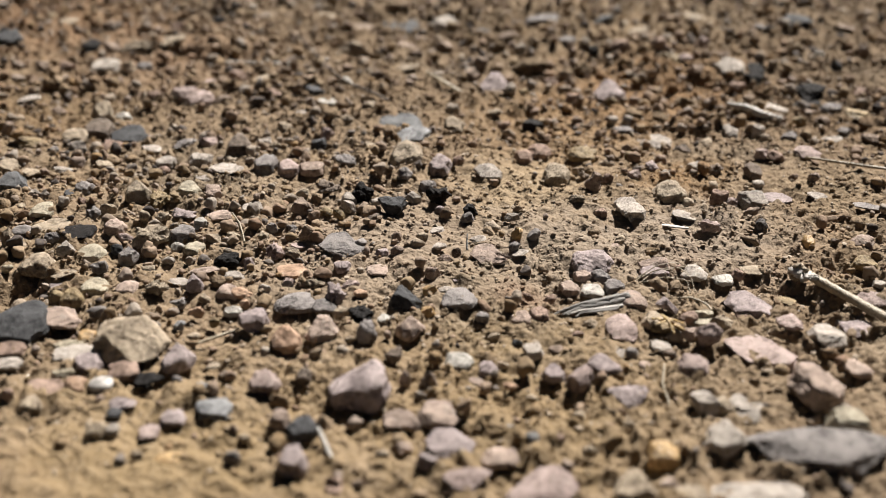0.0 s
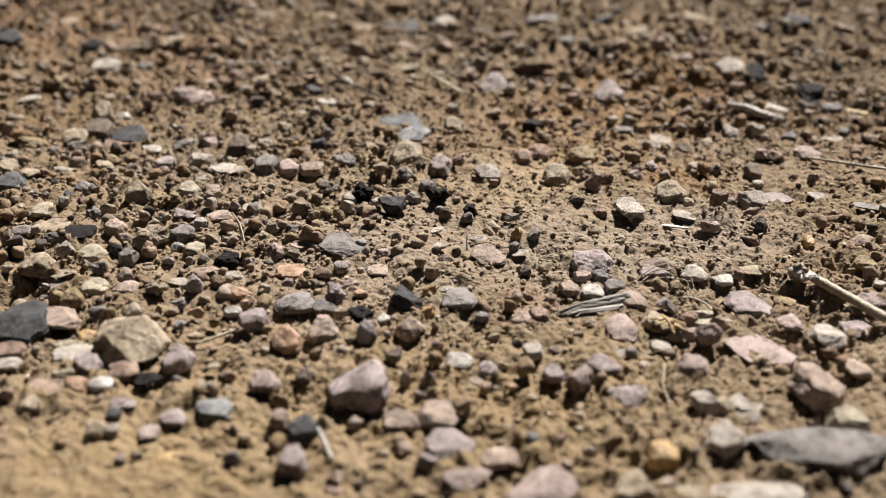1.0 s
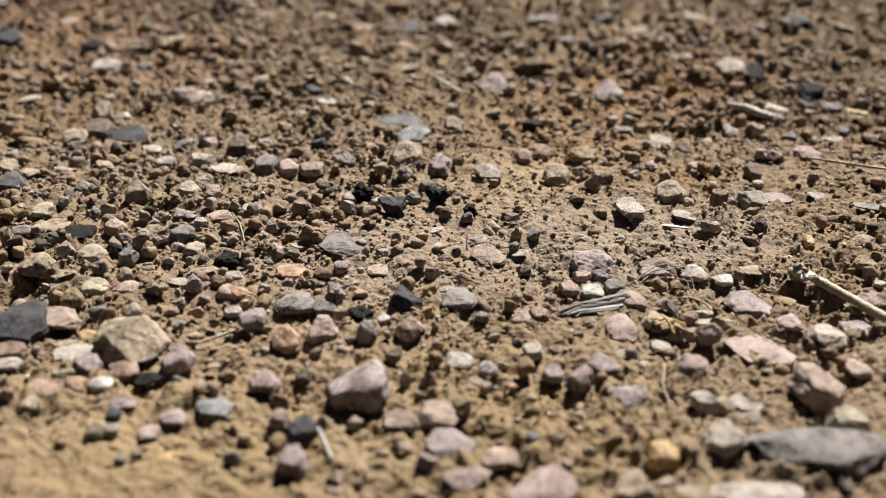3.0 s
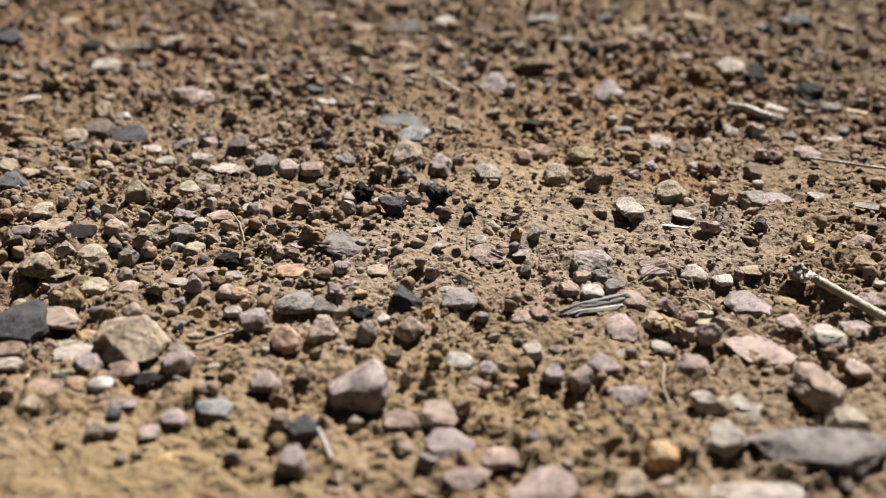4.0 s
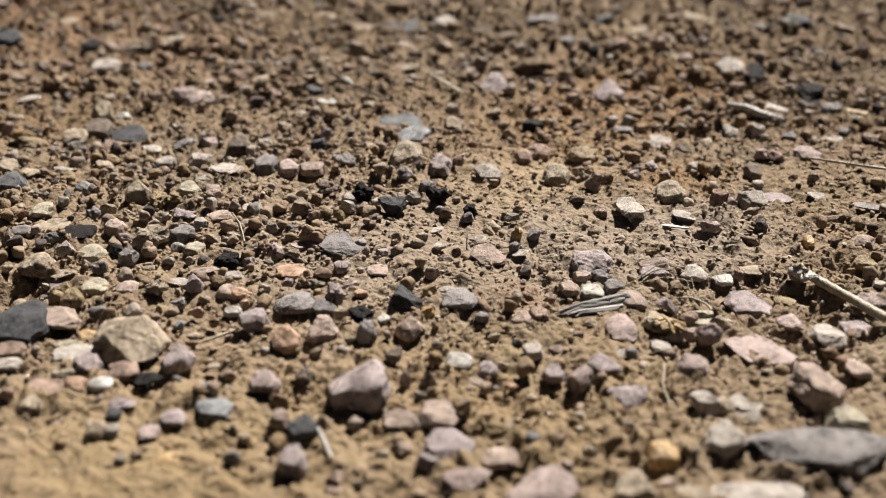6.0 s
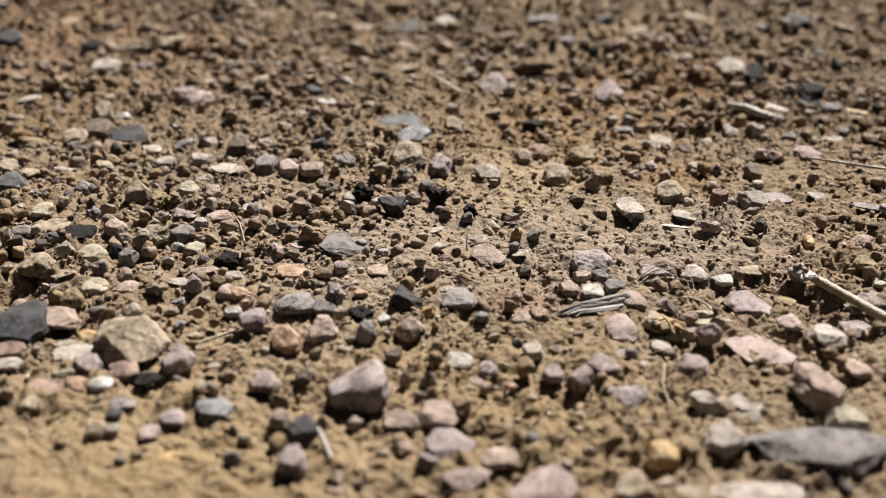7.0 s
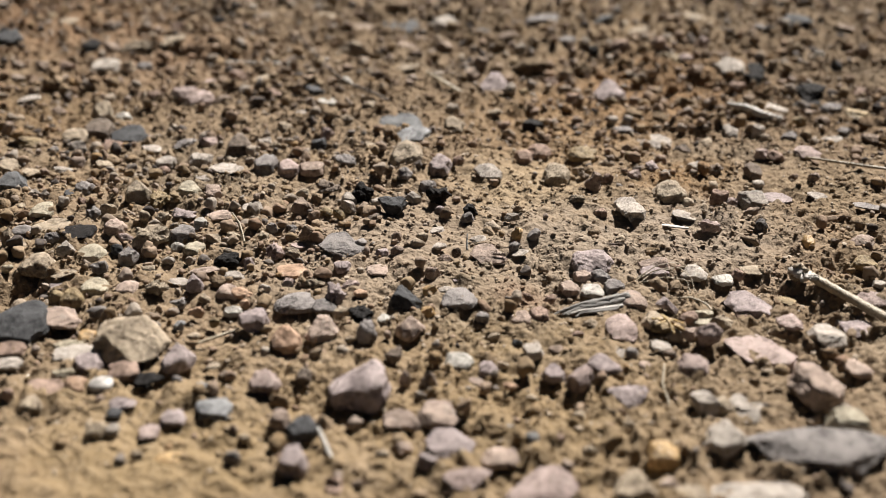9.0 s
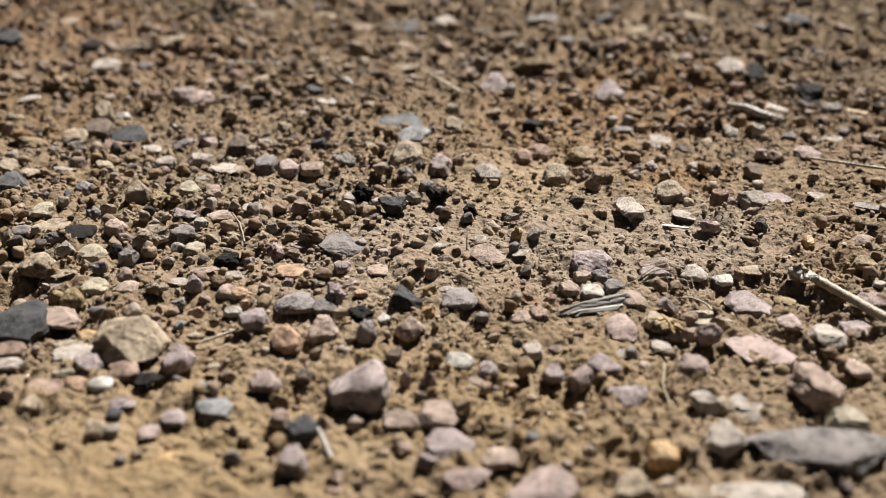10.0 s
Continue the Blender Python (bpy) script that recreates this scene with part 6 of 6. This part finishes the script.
def top_of(x, y):
    hit, place, *_ = scene.ray_cast(depth_map, (x, y, 0.06), (0, 0, -1))
    return place.z if hit else 0.0


def trail(stops):
    """Rows for an ant's way, a tenth of a second apart: it keeps to what it walks on and faces where it goes."""
    t = np.arange(0, 10.01, 0.1)
    x, y = (np.interp(t, [s[0] for s in stops], [s[1][k] for s in stops]) for k in (0, 1))
    for a in (x, y):
        a[1:-1] = (a[:-2] + 2 * a[1:-1] + a[2:]) / 4
    z = np.array([top_of(a, b) for a, b in zip(x, y)])
    rows, turn = [], None
    for k in range(len(t)):
        a, b = max(k - 1, 0), min(k + 1, len(t) - 1)
        dx, dy, dz = x[b] - x[a], y[b] - y[a], z[b] - z[a]
        if math.hypot(dx, dy) > 0.0004 or turn is None:
            aim = math.degrees(math.atan2(dy, dx))
            turn = aim if turn is None else turn + max(-60, min(60, (aim - turn + 180) % 360 - 180))
            tip = -math.degrees(math.atan2(dz, max(math.hypot(dx, dy), 0.003))) * 0.6
        rows.append((float(t[k]), pose(x[k], y[k], z[k], 0, tip, turn)))
    return rows


WAYS = [
    # runs out along the trail
    [(0.0, (0.0163, -0.0083, 0.0030)), (0.3, (0.0346, -0.0103, 0.0020)), (0.5, (0.0475, -0.0108, 0.0010)), (0.7, (0.0571, -0.0043, 0.0010)), (0.9, (0.0672, -0.0145, 0.0050)), (1.1, (0.0822, -0.0131, 0.0030)), (1.4, (0.1024, -0.0041, 0.0000)), (1.8, (0.1253, -0.0007, -0.0000)), (2.2, (0.1485, 0.0022, -0.0000)), (10.0, (0.2424, 0.0055, -0.0000))],
    # comes in, stops, and goes home past the slab
    [(0.0, (0.1955, 0.0071, 0.0000)), (1.5, (0.1302, -0.0001, 0.0000)), (2.0, (0.0903, -0.0052, -0.0000)), (2.15, (0.0714, -0.0105, 0.0020)), (2.3, (0.0541, -0.0087, 0.0010)), (2.7, (0.0563, -0.0098, 0.0010)), (3.2, (0.0525, -0.0040, -0.0000)), (3.8, (0.0242, -0.0063, -0.0000)), (4.0, (0.0143, -0.0092, 0.0030)), (4.2, (0.0066, 0.0060, -0.0000)), (4.3, (0.0014, 0.0064, -0.0000)), (4.4, (-0.0066, 0.0073, -0.0000)), (4.6, (-0.0168, 0.0105, -0.0000)), (5.0, (-0.0368, 0.0169, 0.0000)), (5.7, (-0.0785, 0.0376, -0.0000)), (6.8, (-0.1479, 0.0530, 0.0000)), (10.0, (-0.2340, 0.0593, 0.0000))],
    # runs out over the slab
    [(0.0, (-0.2238, 0.0089, -0.0000)), (2.8, (-0.1313, 0.0042, 0.0000)), (3.8, (-0.0440, -0.0001, -0.0000)), (4.1, (-0.0274, -0.0049, 0.0040)), (4.4, (-0.0118, 0.0032, 0.0000)), (4.6, (-0.0019, 0.0036, 0.0000)), (4.7, (0.0035, 0.0039, 0.0000)), (4.9, (0.0148, -0.0065, 0.0030)), (5.3, (0.0359, 0.0022, 0.0000)), (5.7, (0.0628, 0.0013, -0.0000)), (6.8, (0.1293, 0.0019, 0.0000)), (10.0, (0.2424, 0.0055, -0.0000))],
    # two run home one behind the other
    [(0.0, (0.2424, 0.0055, -0.0000)), (7.0, (0.1304, 0.0053, -0.0000)), (7.8, (0.0819, 0.0022, 0.0000)), (8.6, (0.0369, -0.0020, 0.0020)), (8.8, (0.0301, -0.0006, -0.0000)), (9.0, (0.0139, -0.0101, 0.0030)), (9.1, (0.0102, -0.0066, 0.0030)), (9.2, (0.0049, 0.0040, -0.0000)), (9.3, (-0.0038, 0.0067, -0.0000)), (9.5, (-0.0150, 0.0045, 0.0000)), (9.7, (-0.0247, -0.0056, 0.0040)), (10.0, (-0.0385, -0.0001, 0.0000))],
    [(0.0, (0.2675, 0.0068, 0.0000)), (7.7, (0.1304, 0.0053, -0.0000)), (8.5, (0.0814, -0.0004, -0.0000)), (9.2, (0.0340, -0.0005, -0.0000)), (9.4, (0.0219, -0.0086, -0.0000)), (9.5, (0.0208, -0.0069, -0.0000)), (9.7, (0.0124, -0.0096, 0.0030)), (9.8, (0.0082, -0.0066, 0.0030)), (10.0, (-0.0022, 0.0055, -0.0000))],
]
WAYS = [(trail(stops), n) for n, stops in enumerate(WAYS)]
first = build_ant()
ANTS = [first] + [copy_thing(first, Matrix()) for _ in WAYS[1:]]


def motions():
    for ant, (rows, n) in zip(ANTS, WAYS):
        walk(ant, rows)
        legs = [c for c in ant.children if c.name.startswith("leg")]
        for k, leg in enumerate(legs):
            (x, side), splay, phase = HIPS[k], SPLAY[k], 1 if k in (0, 3, 4) else -1
            gait = []
            for i, (t, m) in enumerate(rows):
                going = i + 1 < len(rows) and (rows[i + 1][1].translation - m.translation).length > 0.0006
                swing = phase * (16 if i % 2 else -16) * going
                gait.append((t, pose(x * MM, 0.22 * side * MM, 0.72 * MM, 0, 0, -splay * side + swing)))
            walk(leg, gait)


motions()
